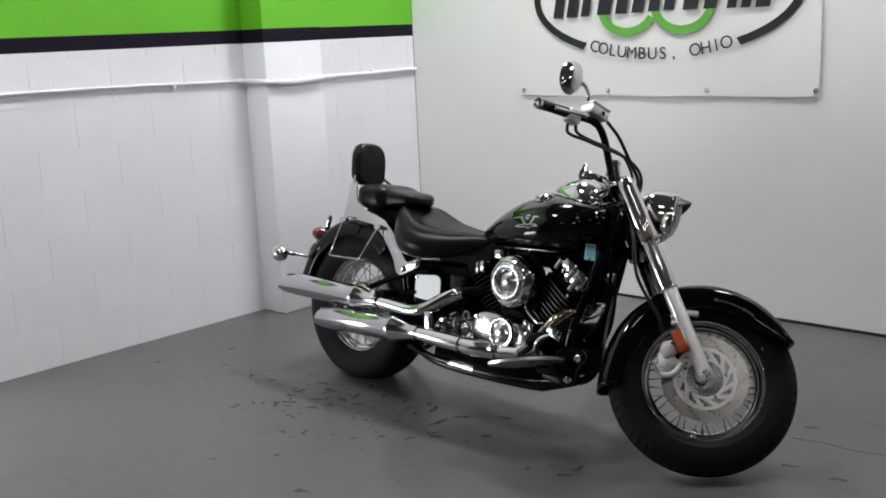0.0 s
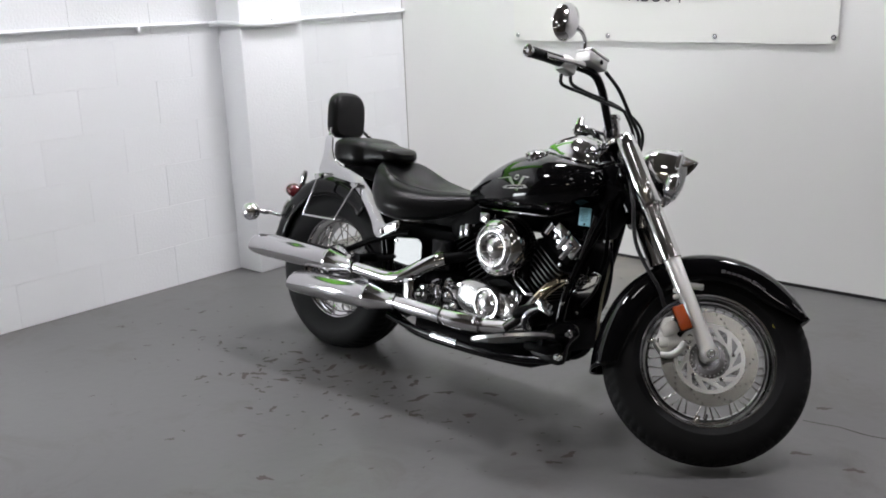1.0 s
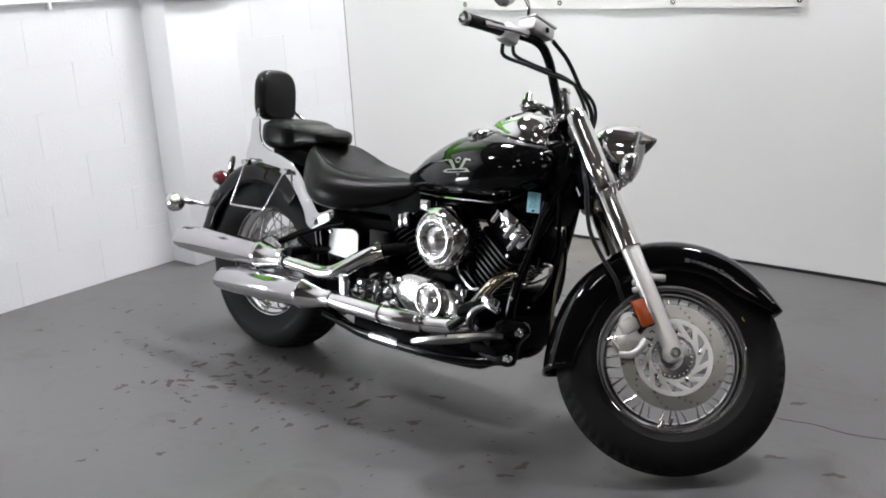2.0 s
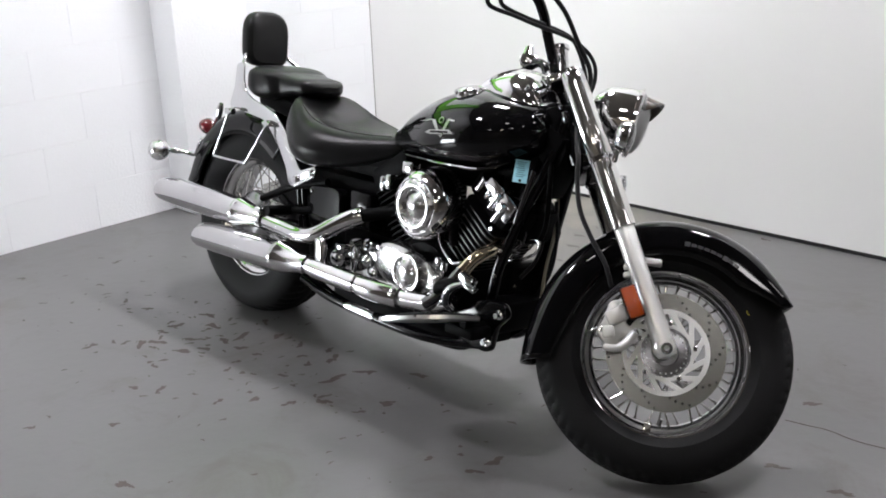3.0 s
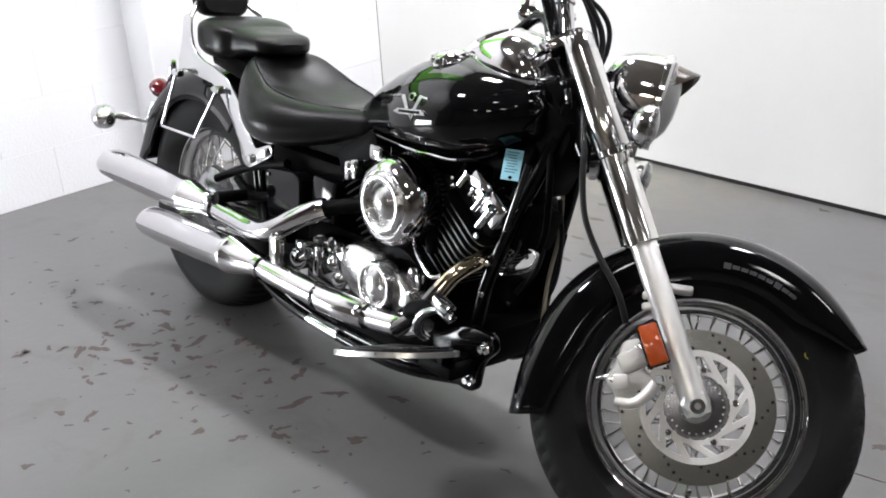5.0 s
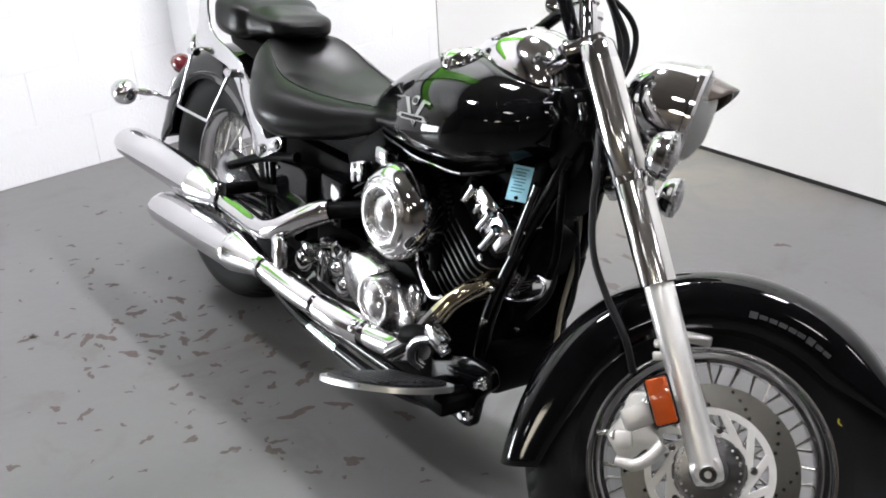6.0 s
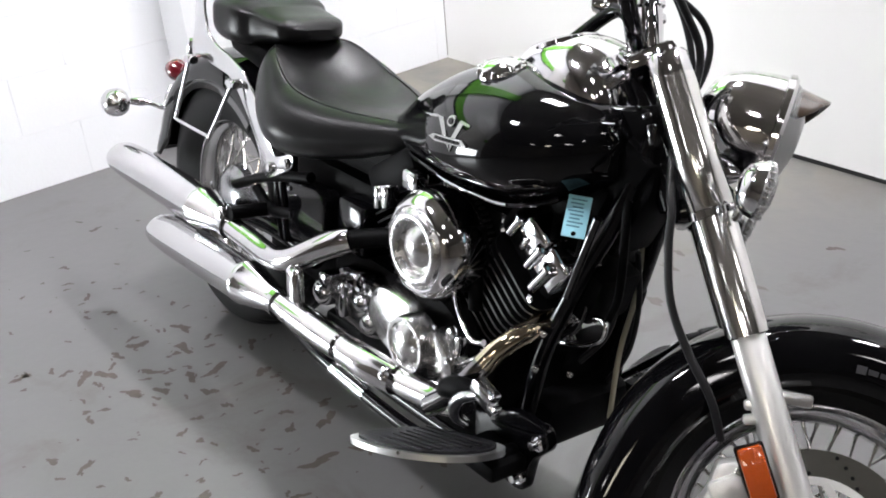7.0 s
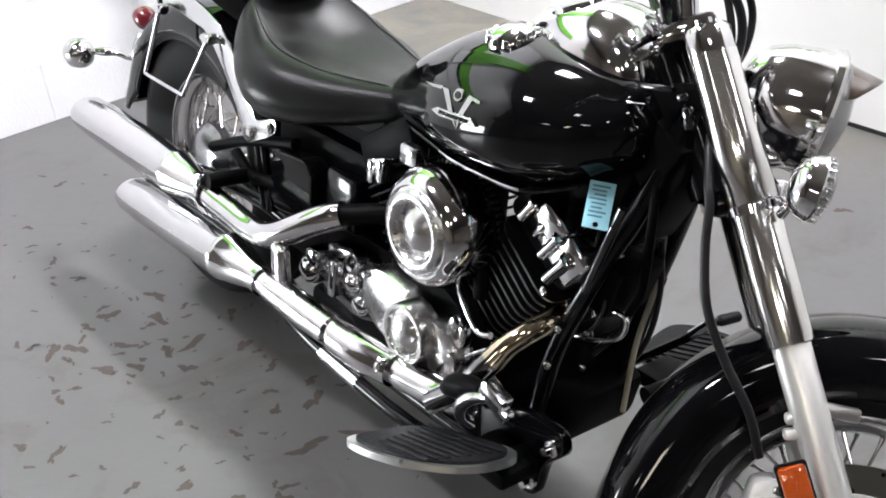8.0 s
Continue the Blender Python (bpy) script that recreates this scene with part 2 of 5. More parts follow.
def oval(x, cy, cz, w, up, down, n_up=2.0, n_down=2.0, seg=36):
    """A cross-section at x: half width w, height above and below its middle, and how square it is."""
    ring = []
    for k in range(seg):
        a = 2 * math.pi * k / seg
        c, s = math.cos(a), math.sin(a)
        e = n_up if s >= 0 else n_down
        h = up if s >= 0 else down
        ring.append((x, cy + w * math.copysign(abs(c) ** (2 / e), c), cz + h * math.copysign(abs(s) ** (2 / e), s)))
    return ring


def blend(keys, t):
    """Smooth values between keyed rows (position, values...)."""
    xs = [k[0] for k in keys]
    for i in range(len(xs) - 1):
        if t <= xs[i + 1] or i == len(xs) - 2:
            u = min(1, max(0, (t - xs[i]) / (xs[i + 1] - xs[i])))
            p = [np.array(keys[min(max(j, 0), len(keys) - 1)][1:], float) for j in (i - 1, i, i + 1, i + 2)]
            a, b, c, d = p
            m0, m1 = (c - a) / 2, (d - b) / 2
            return (2 * u ** 3 - 3 * u * u + 1) * b + (u ** 3 - 2 * u * u + u) * m0 + (3 * u * u - 2 * u ** 3) * c + (u ** 3 - u * u) * m1


def plate(outline, y, thick, bevel=0.002):
    """A flat plate from an outline in x and z, standing at y, extruded towards +y."""
    bm = bmesh.new()
    f = bm.faces.new([bm.verts.new((x, y, z)) for x, z in outline])
    g = bmesh.ops.extrude_face_region(bm, geom=[f])
    bmesh.ops.translate(bm, vec=(0, thick, 0), verts=[v for v in g["geom"] if isinstance(v, bmesh.types.BMVert)])
    if bevel:
        es = [e for e in bm.edges if len(e.link_faces) == 2 and e.calc_face_angle(0) > 0.8]
        bmesh.ops.bevel(bm, geom=es, offset=bevel, segments=2, profile=0.5, affect="EDGES")
    return bm


def rounded(pts, r=0.01, n=4):
    """Rounds the corners of a polygon in two dimensions."""
    out = []
    m = len(pts)
    for i in range(m):
        a, b, c = (np.array(pts[(i + k) % m], float) for k in (-1, 0, 1))
        u, v = a - b, c - b
        k1 = min(r, 0.45 * np.linalg.norm(u)) / np.linalg.norm(u)
        k2 = min(r, 0.45 * np.linalg.norm(v)) / np.linalg.norm(v)
        p, q = b + u * k1, b + v * k2
        for j in range(n + 1):
            s = j / n
            out.append(tuple((1 - s) ** 2 * p + 2 * s * (1 - s) * b + s * s * q))
    return out


def bolt(at, axis, r=0.008, h=0.007):
    return lathe([(0, h), (r * 0.55, h), (r * 0.6, h * 0.7), (r * 0.75, h * 0.75), (r, h * 0.55), (r, 0), (0, 0)], at, axis, 12)


# ---- the room ----
WX, WY, EX, SY, CH = -2.045, 5.075, 8.0, -4.6, 3.5

bm = box((EX - WX + 0.4, WY - SY + 0.4, 0.12), ((EX + WX) / 2, (WY + SY) / 2, -0.06))
floor = tagged(obj("floor", bm, FLOOR, smooth=False), "grey painted concrete floor with dark scuffs", "floor", kind="structure")
bm = box((EX - WX + 0.4, WY - SY + 0.4, 0.12), ((EX + WX) / 2, (WY + SY) / 2, CH + 0.06))
ceiling = tagged(obj("ceiling", bm, CEILING, smooth=False), "dark brown unpainted ceiling", "ceiling", kind="structure")

# west wall: painted block below, black stripe, green above
BAND0, BAND1, BAND2 = 1.440, 1.508, 1.76
WS = 0.2
wall_west = tagged(obj("wall_west", box((0.2, WY + 0.2 - WS, BAND0), (WX - 0.106, (WY + 0.2 + WS) / 2, BAND0 / 2)), WHITE_BLOCK, smooth=False),
                   "white painted concrete block wall with green top", "wall", kind="structure")
part("stripe", box((0.2, WY + 0.2 - WS, BAND1 - BAND0), (WX - 0.1, (WY + 0.2 + WS) / 2, (BAND0 + BAND1) / 2)), STRIPE_PAINT, wall_west, "black painted stripe", smooth=False)
part("green_band", box((0.2, WY + 0.2 - WS, BAND2 - BAND1), (WX - 0.1, (WY + 0.2 + WS) / 2, (BAND2 + BAND1) / 2)), GREEN_PAINT, wall_west, "bright green painted band", smooth=False)
part("upper_band", box((0.2, WY + 0.2 - WS, CH - BAND2), (WX - 0.1, (WY + 0.2 + WS) / 2, (CH + BAND2) / 2)), WHITE_BLOCK, wall_west, "white top of the wall", smooth=False)

# north wall: smooth white board
wall_north = tagged(obj("wall_north", join(box((EX - WX, 0.2, CH - 0.016), ((EX + WX) / 2, WY + 0.1, (CH + 0.016) / 2)), box((-1.3 - WX, 0.2, 0.016), ((WX - 1.3) / 2, WY + 0.1, 0.008))), WHITE_WALL, smooth=False),
                    "smooth white painted board wall", "wall", kind="structure")
tagged(obj("baseboard", box((EX + 1.3, 0.02, 0.016), ((EX - 1.3) / 2, WY + 0.012, 0.008), 0.002), RUBBER_STRIP), "thin black strip at the foot of the white wall", "baseboard", kind="structure")


# unseen walls that close the hall, kept dark so the chrome mirrors darkness
HALL_WALL = mat("dark_hall_wall", (0.14, 0.125, 0.11), 0.7, var=0.2, var_scale=0.8)
tagged(obj("wall_hall", box((0.2, WS - SY + 0.2, CH), (WX - 0.1, (WS + SY - 0.2) / 2, CH / 2)), HALL_WALL, smooth=False), "unseen dark stretch of the west wall, added for reflections", "wall", kind="structure")
tagged(obj("wall_south", box((EX - WX, 0.2, CH), ((EX + WX) / 2, SY - 0.1, CH / 2)), HALL_WALL, smooth=False), "dark plain far wall of the hall", "wall", kind="structure")
tagged(obj("wall_east", box((0.2, WY - SY + 0.4, CH), (EX + 0.1, (WY + SY) / 2, CH / 2)), HALL_WALL, smooth=False), "dark plain far wall of the hall", "wall", kind="structure")

tagged(obj("trim", box((0.003, 0.003, CH - 0.02), (WX + 0.001, WY - 0.001, CH / 2)), HALL_WALL, smooth=False), "thin grey joint in the corner of the walls", "trim", kind="structure")

# pillar standing out from the west wall
PX, PY0, PY1 = -1.868, 3.795, 4.178
pillar = tagged(obj("pillar", box((PX - WX + 0.02, PY1 - PY0, BAND0), ((PX + WX) / 2 - 0.01, (PY0 + PY1) / 2, BAND0 / 2), 0.008), WHITE_BLOCK),
                "white painted pillar standing out from the wall", "pillar", kind="structure")
part("stripe", box((PX - WX + 0.02, PY1 - PY0, BAND1 - BAND0), ((PX + WX) / 2 - 0.01, (PY0 + PY1) / 2, (BAND0 + BAND1) / 2)), STRIPE_PAINT, pillar, smooth=False)
part("green_band", box((PX - WX + 0.02, PY1 - PY0, CH - BAND1), ((PX + WX) / 2 - 0.01, (PY0 + PY1) / 2, (CH + BAND1) / 2)), GREEN_PAINT, pillar, smooth=False)

# painted conduit along the wall and round the pillar
PZ = 1.245
pipe = tagged(obj("conduit", tube([(WX + 0.012, SY + 1, PZ + 0.03), (WX + 0.012, 2.2, PZ + 0.025), (WX + 0.012, 3.6, PZ + 0.005), (WX + 0.012, PY0 - 0.03, PZ)], 0.0075, 12, 4), WHITE_BLOCK),
              "white painted conduit fixed along the wall", "pipe", kind="structure")
part("elbow", tube([(WX + 0.014, PY0 - 0.06, PZ), (WX + 0.05, PY0 - 0.016, PZ), (PX - 0.02, PY0 - 0.012, PZ - 0.004), (PX + 0.012, PY0 + 0.01, PZ - 0.008), (PX + 0.016, PY0 + 0.08, PZ - 0.01)], 0.013, 12, 5), WHITE_BLOCK, pipe)
part("pillar_run", tube([(PX + 0.014, PY0 + 0.05, PZ - 0.01), (PX + 0.014, PY0 + 0.2, PZ - 0.014), (PX + 0.014, PY1 - 0.02, PZ - 0.008)], 0.016, 12, 5), WHITE_BLOCK, pipe)
part("corner_run", tube([(WX + 0.014, PY1 - 0.02, PZ - 0.012), (WX + 0.014, 4.6, PZ - 0.01), (WX + 0.014, WY - 0.005, PZ - 0.006)], 0.011, 12, 5), WHITE_BLOCK, pipe)
for cy, cx in ((PY0 + 0.03, PX), (PY0 + 0.19, PX), (PY1 - 0.03, PX), (3.35, WX), (2.3, WX), (4.7, WX)):
    part("clip", box((0.024, 0.016, 0.028), (cx + 0.012, cy, PZ - 0.004), 0.005), WHITE_BLOCK, pipe)

# ceiling lamps
for lx, ly in ((-0.9, 4.38), (1.5, 4.38), (3.8, 3.9), (-1.0, 1.9), (1.5, 1.5), (3.8, 1.5), (3.8, -0.7), (0.4, -2.9)):
    lamp = tagged(obj("ceiling_lamp", box((0.44, 0.36, 0.07), (lx, ly, CH - 0.036), 0.01), LAMP_BODY), "white ceiling lamp with a lit panel", "ceiling lamp", group="ceiling lamps")
    part("diffuser", box((0.38, 0.30, 0.014), (lx, ly, CH - 0.078), 0.004), LAMP_ON if lx < 2 and ly > 3 or lx < 0 else LAMP_DIM, lamp, "lit diffuser panel", smooth=False)

# unseen warm pane in the ceiling, added to brighten the brake disc
lx, ly, lw, ll = 3.05, -3.0, 0.9, 1.3
sky = tagged(obj("skylight", join(box((lw + 0.1, 0.05, 0.05), (lx, ly - ll / 2 - 0.025, CH - 0.025), 0.006), box((lw + 0.1, 0.05, 0.05), (lx, ly + ll / 2 + 0.025, CH - 0.025), 0.006), box((0.05, ll, 0.05), (lx - lw / 2 - 0.025, ly, CH - 0.025), 0.006), box((0.05, ll, 0.05), (lx + lw / 2 + 0.025, ly, CH - 0.025), 0.006)), LAMP_BODY),
             "added unseen ceiling pane glowing warm towards the motorcycle", "skylight", kind="structure")
part("pane", box((lw, ll, 0.014), (lx, ly, CH - 0.010), 0.002), WARM_GLOW, sky, "bright pane", smooth=False)

# unseen glowing strip added for bright reflections, dressed as a raised door
door = tagged(obj("added_door", box((0.04, 1.40, 1.5), (WX + 0.012, 1.25, 1.35), 0.01), LAMP_BODY), "added unseen white door panel above a glowing strip", "door", kind="structure")
part("glow_strip", box((0.012, 1.14, 0.42), (WX + 0.016, 1.21, 0.38), 0.002), STRIP_GLOW, door, "glowing strip added for bright reflections", smooth=False)
for k in range(9):
    part("slat", box((0.012, 1.36, 0.15), (WX + 0.036, 1.25, 0.69 + 0.162 * k), 0.004), LAMP_BODY, door)

# banner on the north wall
BX0, BX1, BZ0, BZ1 = -1.212, 0.508, 1.083, 2.1
YB = WY - 0.004
bm = bmesh.new()
NX, NZ = 60, 24
grid = []
for i in range(NX + 1):
    col = []
    for k in range(NZ + 1):
        x = BX0 + (BX1 - BX0) * i / NX
        z = BZ0 + (BZ1 - BZ0) * k / NZ
        sag = 0.004 * math.sin(i / NX * math.pi * 3) ** 2 if k == 0 else 0
        y = YB - 0.004 - 0.004 * (0.5 + 0.5 * math.sin(x * 9 + z * 3)) * (1 - k / NZ)
        col.append((bm.verts.new((x, y, z - sag)), bm.verts.new((x, y + 0.0012, z - sag))))
    grid.append(col)
for i in range(NX):
    for k in range(NZ):
        for s in (0, 1):
            bm.faces.new([grid[a][b][s] for a, b in ((i, k), (i + 1, k), (i + 1, k + 1), (i, k + 1))])
banner = tagged(obj("banner", bm, VINYL), "white vinyl banner with oval green and black emblem", "banner")
YP = YB - 0.0135
for gx in (-1.184, -0.626, -0.054, 0.491):
    part("grommet", lathe([(0.004, 0.0), (0.005, 0.003), (0.010, 0.003), (0.012, 0.0)], (gx, YP + 0.004, BZ0 + 0.026), (0, -1, 0), 16), DARK_HUB, banner, "small metal grommet")
OX, OZ, OA, OB = -0.325, 1.584, 0.745, 0.30


def stroke(cx, cz, a, b, a0, a1, w, y, n=40, taper=0.0):
    """A flat curved stroke along an ellipse, between two angles in degrees."""
    bm = bmesh.new()
    prev = None
    for i in range(n + 1):
        t = radians(a0 + (a1 - a0) * i / n)
        k = w * (1 - taper * abs(2 * i / n - 1))
        row = [bm.verts.new((cx + (a + s * k / 2) * math.cos(t), y, cz + (b + s * k / 2) * math.sin(t))) for s in (-1, 1)]
        row += [bm.verts.new((v.co.x, y + 0.001, v.co.z)) for v in row]
        if prev:
            bm.faces.new((prev[0], prev[1], row[1], row[0]))
            bm.faces.new((prev[2], prev[3], row[3], row[2]))
        prev = row
    return bm


part("oval_line", stroke(OX, OZ, OA, OB, 306, 415, 0.042, YP), INK_BLACK, banner, "black oval line")
part("oval_line", stroke(OX, OZ, OA, OB, 125, 234, 0.042, YP), INK_BLACK, banner, "black oval line")
part("green_arc", stroke(-0.50, 1.53, 0.155, 0.125, 40, 335, 0.044, YP - 0.001), INK_GREEN, banner, "green open ring")
part("green_arc", stroke(-0.185, 1.53, 0.155, 0.125, 130, 395, 0.044, YP - 0.001), INK_GREEN, banner, "green open ring")
# name across the oval as plain slanted bars
xs = -0.965
for i, w in enumerate((0.075, 0.08, 0.065, 0, 0.10, 0.085, 0.085, 0.075, 0.07, 0, 0.10, 0.085, 0, 0.06, 0.06, 0.09)):
    if not w:
        xs += 0.025
        continue
    h = 0.135 if i in (0, 4, 10) else (0.07 if i > 11 else 0.10)
    z0 = 1.503 - 0.010 * abs(i - 8) / 8
    bm = bmesh.new()
    ring = [(xs, z0), (xs + w * 0.8, z0), (xs + w * 0.8 + h * 0.2, z0 + h), (xs + h * 0.2, z0 + h)]
    v0 = [bm.verts.new((x, YP - 0.002, z)) for x, z in ring]
    v1 = [bm.verts.new((x, YP - 0.001, z)) for x, z in ring]
    bm.faces.new(v0)
    bm.faces.new(v1)
    for k in range(4):
        bm.faces.new((v0[k], v0[(k + 1) % 4], v1[(k + 1) % 4], v1[k]))
    part("bar", bm, INK_BLACK, banner, "dark slanted bar", smooth=False)
    xs += w + 0.012


def letter(ch, size, m, material, parent):
    cu = bpy.data.curves.new("letter", "FONT")
    cu.body, cu.size, cu.extrude, cu.align_x = ch, size, 0.0006, "CENTER"
    tmp = new("letter_tmp", cu)
    bpy.context.view_layer.update()
    me = bpy.data.meshes.new_from_object(tmp.evaluated_get(bpy.context.evaluated_depsgraph_get()))
    bpy.data.objects.remove(tmp)
    me.materials.clear()
    me.materials.append(material)
    ob = new("letter", me)
    ob.parent, ob.matrix_basis = parent, m
    return ob


WORDS = "COLUMBUS, OHIO"
for i, ch in enumerate(WORDS):
    if ch == " ":
        continue
    ang = radians(270 + (i - 6.5) * 4.75)
    px, pz = OX + OA * math.cos(ang), OZ + (OB + 0.018) * math.sin(ang)
    slope = math.degrees(math.atan2(OB * math.cos(ang), -OA * math.sin(ang)))
    letter(ch, 0.086, pose(px, YP, pz, 90, 0, 0) @ pose(0, 0, 0, 0, 0, slope), INK_BLACK, banner)

# ---- the motorcycle ----
bike = tagged(new("motorcycle"), "black cruiser motorcycle with much chrome leaning on its stand", "motorcycle")
bike.empty_display_size = 0.2
bike.matrix_basis = pose(0.0642, 3.3257, -0.0115, -10.22, -0.31, -1.85)
HEAD = Vector((0.9575, 0, 0))
STEER = Matrix.Translation(HEAD) @ Matrix.Rotation(radians(42.5), 4, Vector((-math.sin(radians(34)), 0, math.cos(radians(34))))) @ Matrix.Translation(-HEAD)


def bp(name, bm, material, label="", smooth=True, parent=None):
    """A part that is fixed to the frame."""
    return part(name, bm, material, parent or bike, label, smooth)


def fp(name, bm, material, label="", smooth=True, by=(0, 0, 0)):
    """A part that turns with the fork."""
    return part(name, bm, material, bike, label, smooth, STEER @ Matrix.Translation(by))


BARS = STEER @ Matrix.Translation((-0.006, 0, -0.046))


def hp(name, bm, material, label="", smooth=True):
    """A part of the handlebar and its controls."""
    return part(name, bm, material, bike, label, smooth, BARS)


# wheels -----------------------------------------------------------------


def tyre_mesh(r_out, r_in, half, tread_n, seg=240, square=0.72):
    """A tyre round the y axis with grooved shoulders."""
    sec = []
    for k in range(33):
        a = math.pi * k / 32
        y = -half * math.cos(a)
        bulge = math.sin(a) ** square
        sec.append((y * (1.0 if k not in (0, 32) else 0.62), r_in + (r_out - r_in) * bulge, k))
    bm = bmesh.new()
    rings = []
    for i in range(seg):
        t = 2 * math.pi * i / seg
        ring = []
        for y, r, k in sec:
            s = (k - 16) / 16
            phase = (i * tread_n / seg + abs(s) * 1.6 + (0.5 if s > 0 else 0)) % 1
            if 0.18 < abs(s) < 0.52 and phase < 0.24:
                r -= 0.006
            if abs(abs(s) - 0.12) < 0.02:
                r -= 0.004
            ring.append(bm.verts.new((r * math.cos(t), y, r * math.sin(t))))
        rings.append(ring)
    n = len(sec)
    for i in range(seg):
        a, b = rings[i], rings[(i + 1) % seg]
        for k in range(n - 1):
            bm.faces.new((a[k], a[k + 1], b[k + 1], b[k]))
    return bm


def ring_mesh(r0, r1, y0, y1, seg=64):
    return lathe([(r0, y0), (r0, y1), (r1, y1), (r1, y0), (r0, y0)], (0, 0, 0), (0, 1, 0), seg)


def rim_mesh(r, half):
    """A rolled steel rim with lips."""
    side = [(r + 0.001, half - 0.012), (r + 0.004, half - 0.006), (r + 0.003, half - 0.001), (r - 0.001, half + 0.0015), (r - 0.006, half), (r - 0.009, half - 0.004), (r - 0.0095, half - 0.010),
            (r - 0.013, half - 0.014), (r - 0.022, half - 0.017), (r - 0.027, half - 0.024), (r - 0.031, half * 0.35)]
    pr = [(a, -y) for a, y in side] + [(r - 0.034, 0)] + side[::-1]
    pr += [(r - 0.012, half - 0.016), (r - 0.024, half * 0.3), (r - 0.024, -half * 0.3), (r - 0.012, -half + 0.016), pr[0]]
    return lathe(pr, (0, 0, 0), (0, 1, 0), 96)


def spokes(wheel, r_rim, r_hub, half_hub, count):
    me = None
    for i in range(count):
        a = 2 * math.pi * i / count
        side = 1 if i % 2 else -1
        lead = (0.62 if (i // 2) % 2 else -0.62)
        p = Vector((r_hub * math.cos(a + lead), side * half_hub, r_hub * math.sin(a + lead)))
        q = Vector((r_rim * math.cos(a), side * 0.010, r_rim * math.sin(a)))
        d = q - p
        if me is None:
            bm = tube([(0, 0, 0, 0.0022), (0, 0, d.length * 0.88, 0.0022), (0, 0, d.length * 0.885, 0.0032), (0, 0, d.length, 0.0032)], 0.002, 8, 1, False)
            me = bpy.data.meshes.new("spoke")
            bm.to_mesh(me)
            bm.free()
            me.materials.append(SPOKE)
        ob = new("spoke", me)
        ob.parent = wheel
        ob.matrix_basis = Matrix.Translation(p) @ d.to_track_quat("Z", "Y").to_matrix().to_4x4()


FC, RC = (0.791, 0, 0.298), (-0.834, 0, 0.328)
front = part("front_wheel", rim_mesh(0.200, 0.045), CHROME, bike, "chrome wire-spoked front wheel turned to the side", m=STEER @ Matrix.Translation(FC))
part("tyre", tyre_mesh(0.305, 0.192, 0.066, 60, square=0.62), TYRE, front, "black rubber front tyre")
part("hub", lathe([(0, -0.055), (0.030, -0.055), (0.032, -0.060), (0.057, -0.058), (0.060, -0.045), (0.036, -0.030), (0.030, 0.03), (0.055, 0.045), (0.055, 0.055), (0, 0.055)], (0, 0, 0), (0, 1, 0), 48), DARK_HUB, front, "dark grey hub")
spokes(front, 0.174, 0.047, 0.036, 40)
# brake disc with drilled band and slanted carrier arms
YD = -0.072
bm = bmesh.new()
SEG = 120
rows = []
for i in range(SEG):
    t = 2 * math.pi * i / SEG
    rows.append([bm.verts.new((r * math.cos(t), y, r * math.sin(t))) for y in (YD, YD + 0.005) for r in (0.099, 0.139)])
for i in range(SEG):
    a, b = rows[i], rows[(i + 1) % SEG]
    for p, q in ((0, 1), (1, 3), (3, 2), (2, 0)):
        bm.faces.new((a[p], a[q], b[q], b[p]))
disc = part("brake_disc", bm, STEEL_DISC, front, "drilled steel brake disc")
for i in range(10):
    for k in range(4):
        t = 2 * math.pi * (i + 0.18 * k) / 10
        r = 0.106 + 0.0088 * k
        part("hole", lathe([(0, 0.0006), (0.0028, 0.0006), (0.0030, 0.0)], (r * math.cos(t), YD, r * math.sin(t)), (0, -1, 0), 8), ENGINE_BLACK, disc)
carrier = part("disc_carrier", join(ring_mesh(0.059, 0.067, YD - 0.004, YD + 0.002), ring_mesh(0.091, 0.102, YD - 0.003, YD + 0.003)), CARRIER, front, "pale alloy carrier with slanted arms", smooth=False)
for i in range(12):
    t0 = 2 * math.pi * i / 12
    t1 = t0 + 0.62
    p = Vector((0.062 * math.cos(t0), YD - 0.001, 0.062 * math.sin(t0)))
    q = Vector((0.097 * math.cos(t1), YD - 0.001, 0.097 * math.sin(t1)))
    d = q - p
    part("arm", box((d.length, 0.005, 0.012), (p + q) / 2, 0.001, Matrix.Rotation(-math.atan2(d.z, d.x), 4, "Y"), 1), CARRIER, carrier, smooth=False)
for k in range(24):
    t = 2 * math.pi * k / 24
    part("pin", bolt((0.049 * math.cos(t), -0.0595, 0.049 * math.sin(t)), (0, -1, 0), 0.0020, 0.0015), CAST, front)
for i in range(5):
    t = 2 * math.pi * (i + 0.3) / 5
    part("bolt", bolt((0.068 * math.cos(t), YD - 0.003, 0.068 * math.sin(t)), (0, -1, 0), 0.0065, 0.005), CHROME, front)
part("axle", lathe([(0.006, 0.004), (0.006, 0.012), (0.0125, 0.012), (0.014, 0.010), (0.014, -0.02)], (-0.005, -0.124, 0.003), (0, -1, 0), 20), CHROME_SOFT, front, "hollow axle end")
part("axle_core", lathe([(0, 0.003), (0.006, 0.003)], (-0.005, -0.124, 0.003), (0, -1, 0), 16), ENGINE_BLACK, front)
part("paint_dot", lathe([(0.005, 0), (0.005, 0.0016), (0.0075, 0.0016), (0.0075, 0)], (0.219 * math.cos(0.71), -0.0610, 0.219 * math.sin(0.71)), (0.2, -1, 0.15), 16), mat("yellow_mark", (0.45, 0.40, 0.05), 0.6), front, "yellow chalk ring")
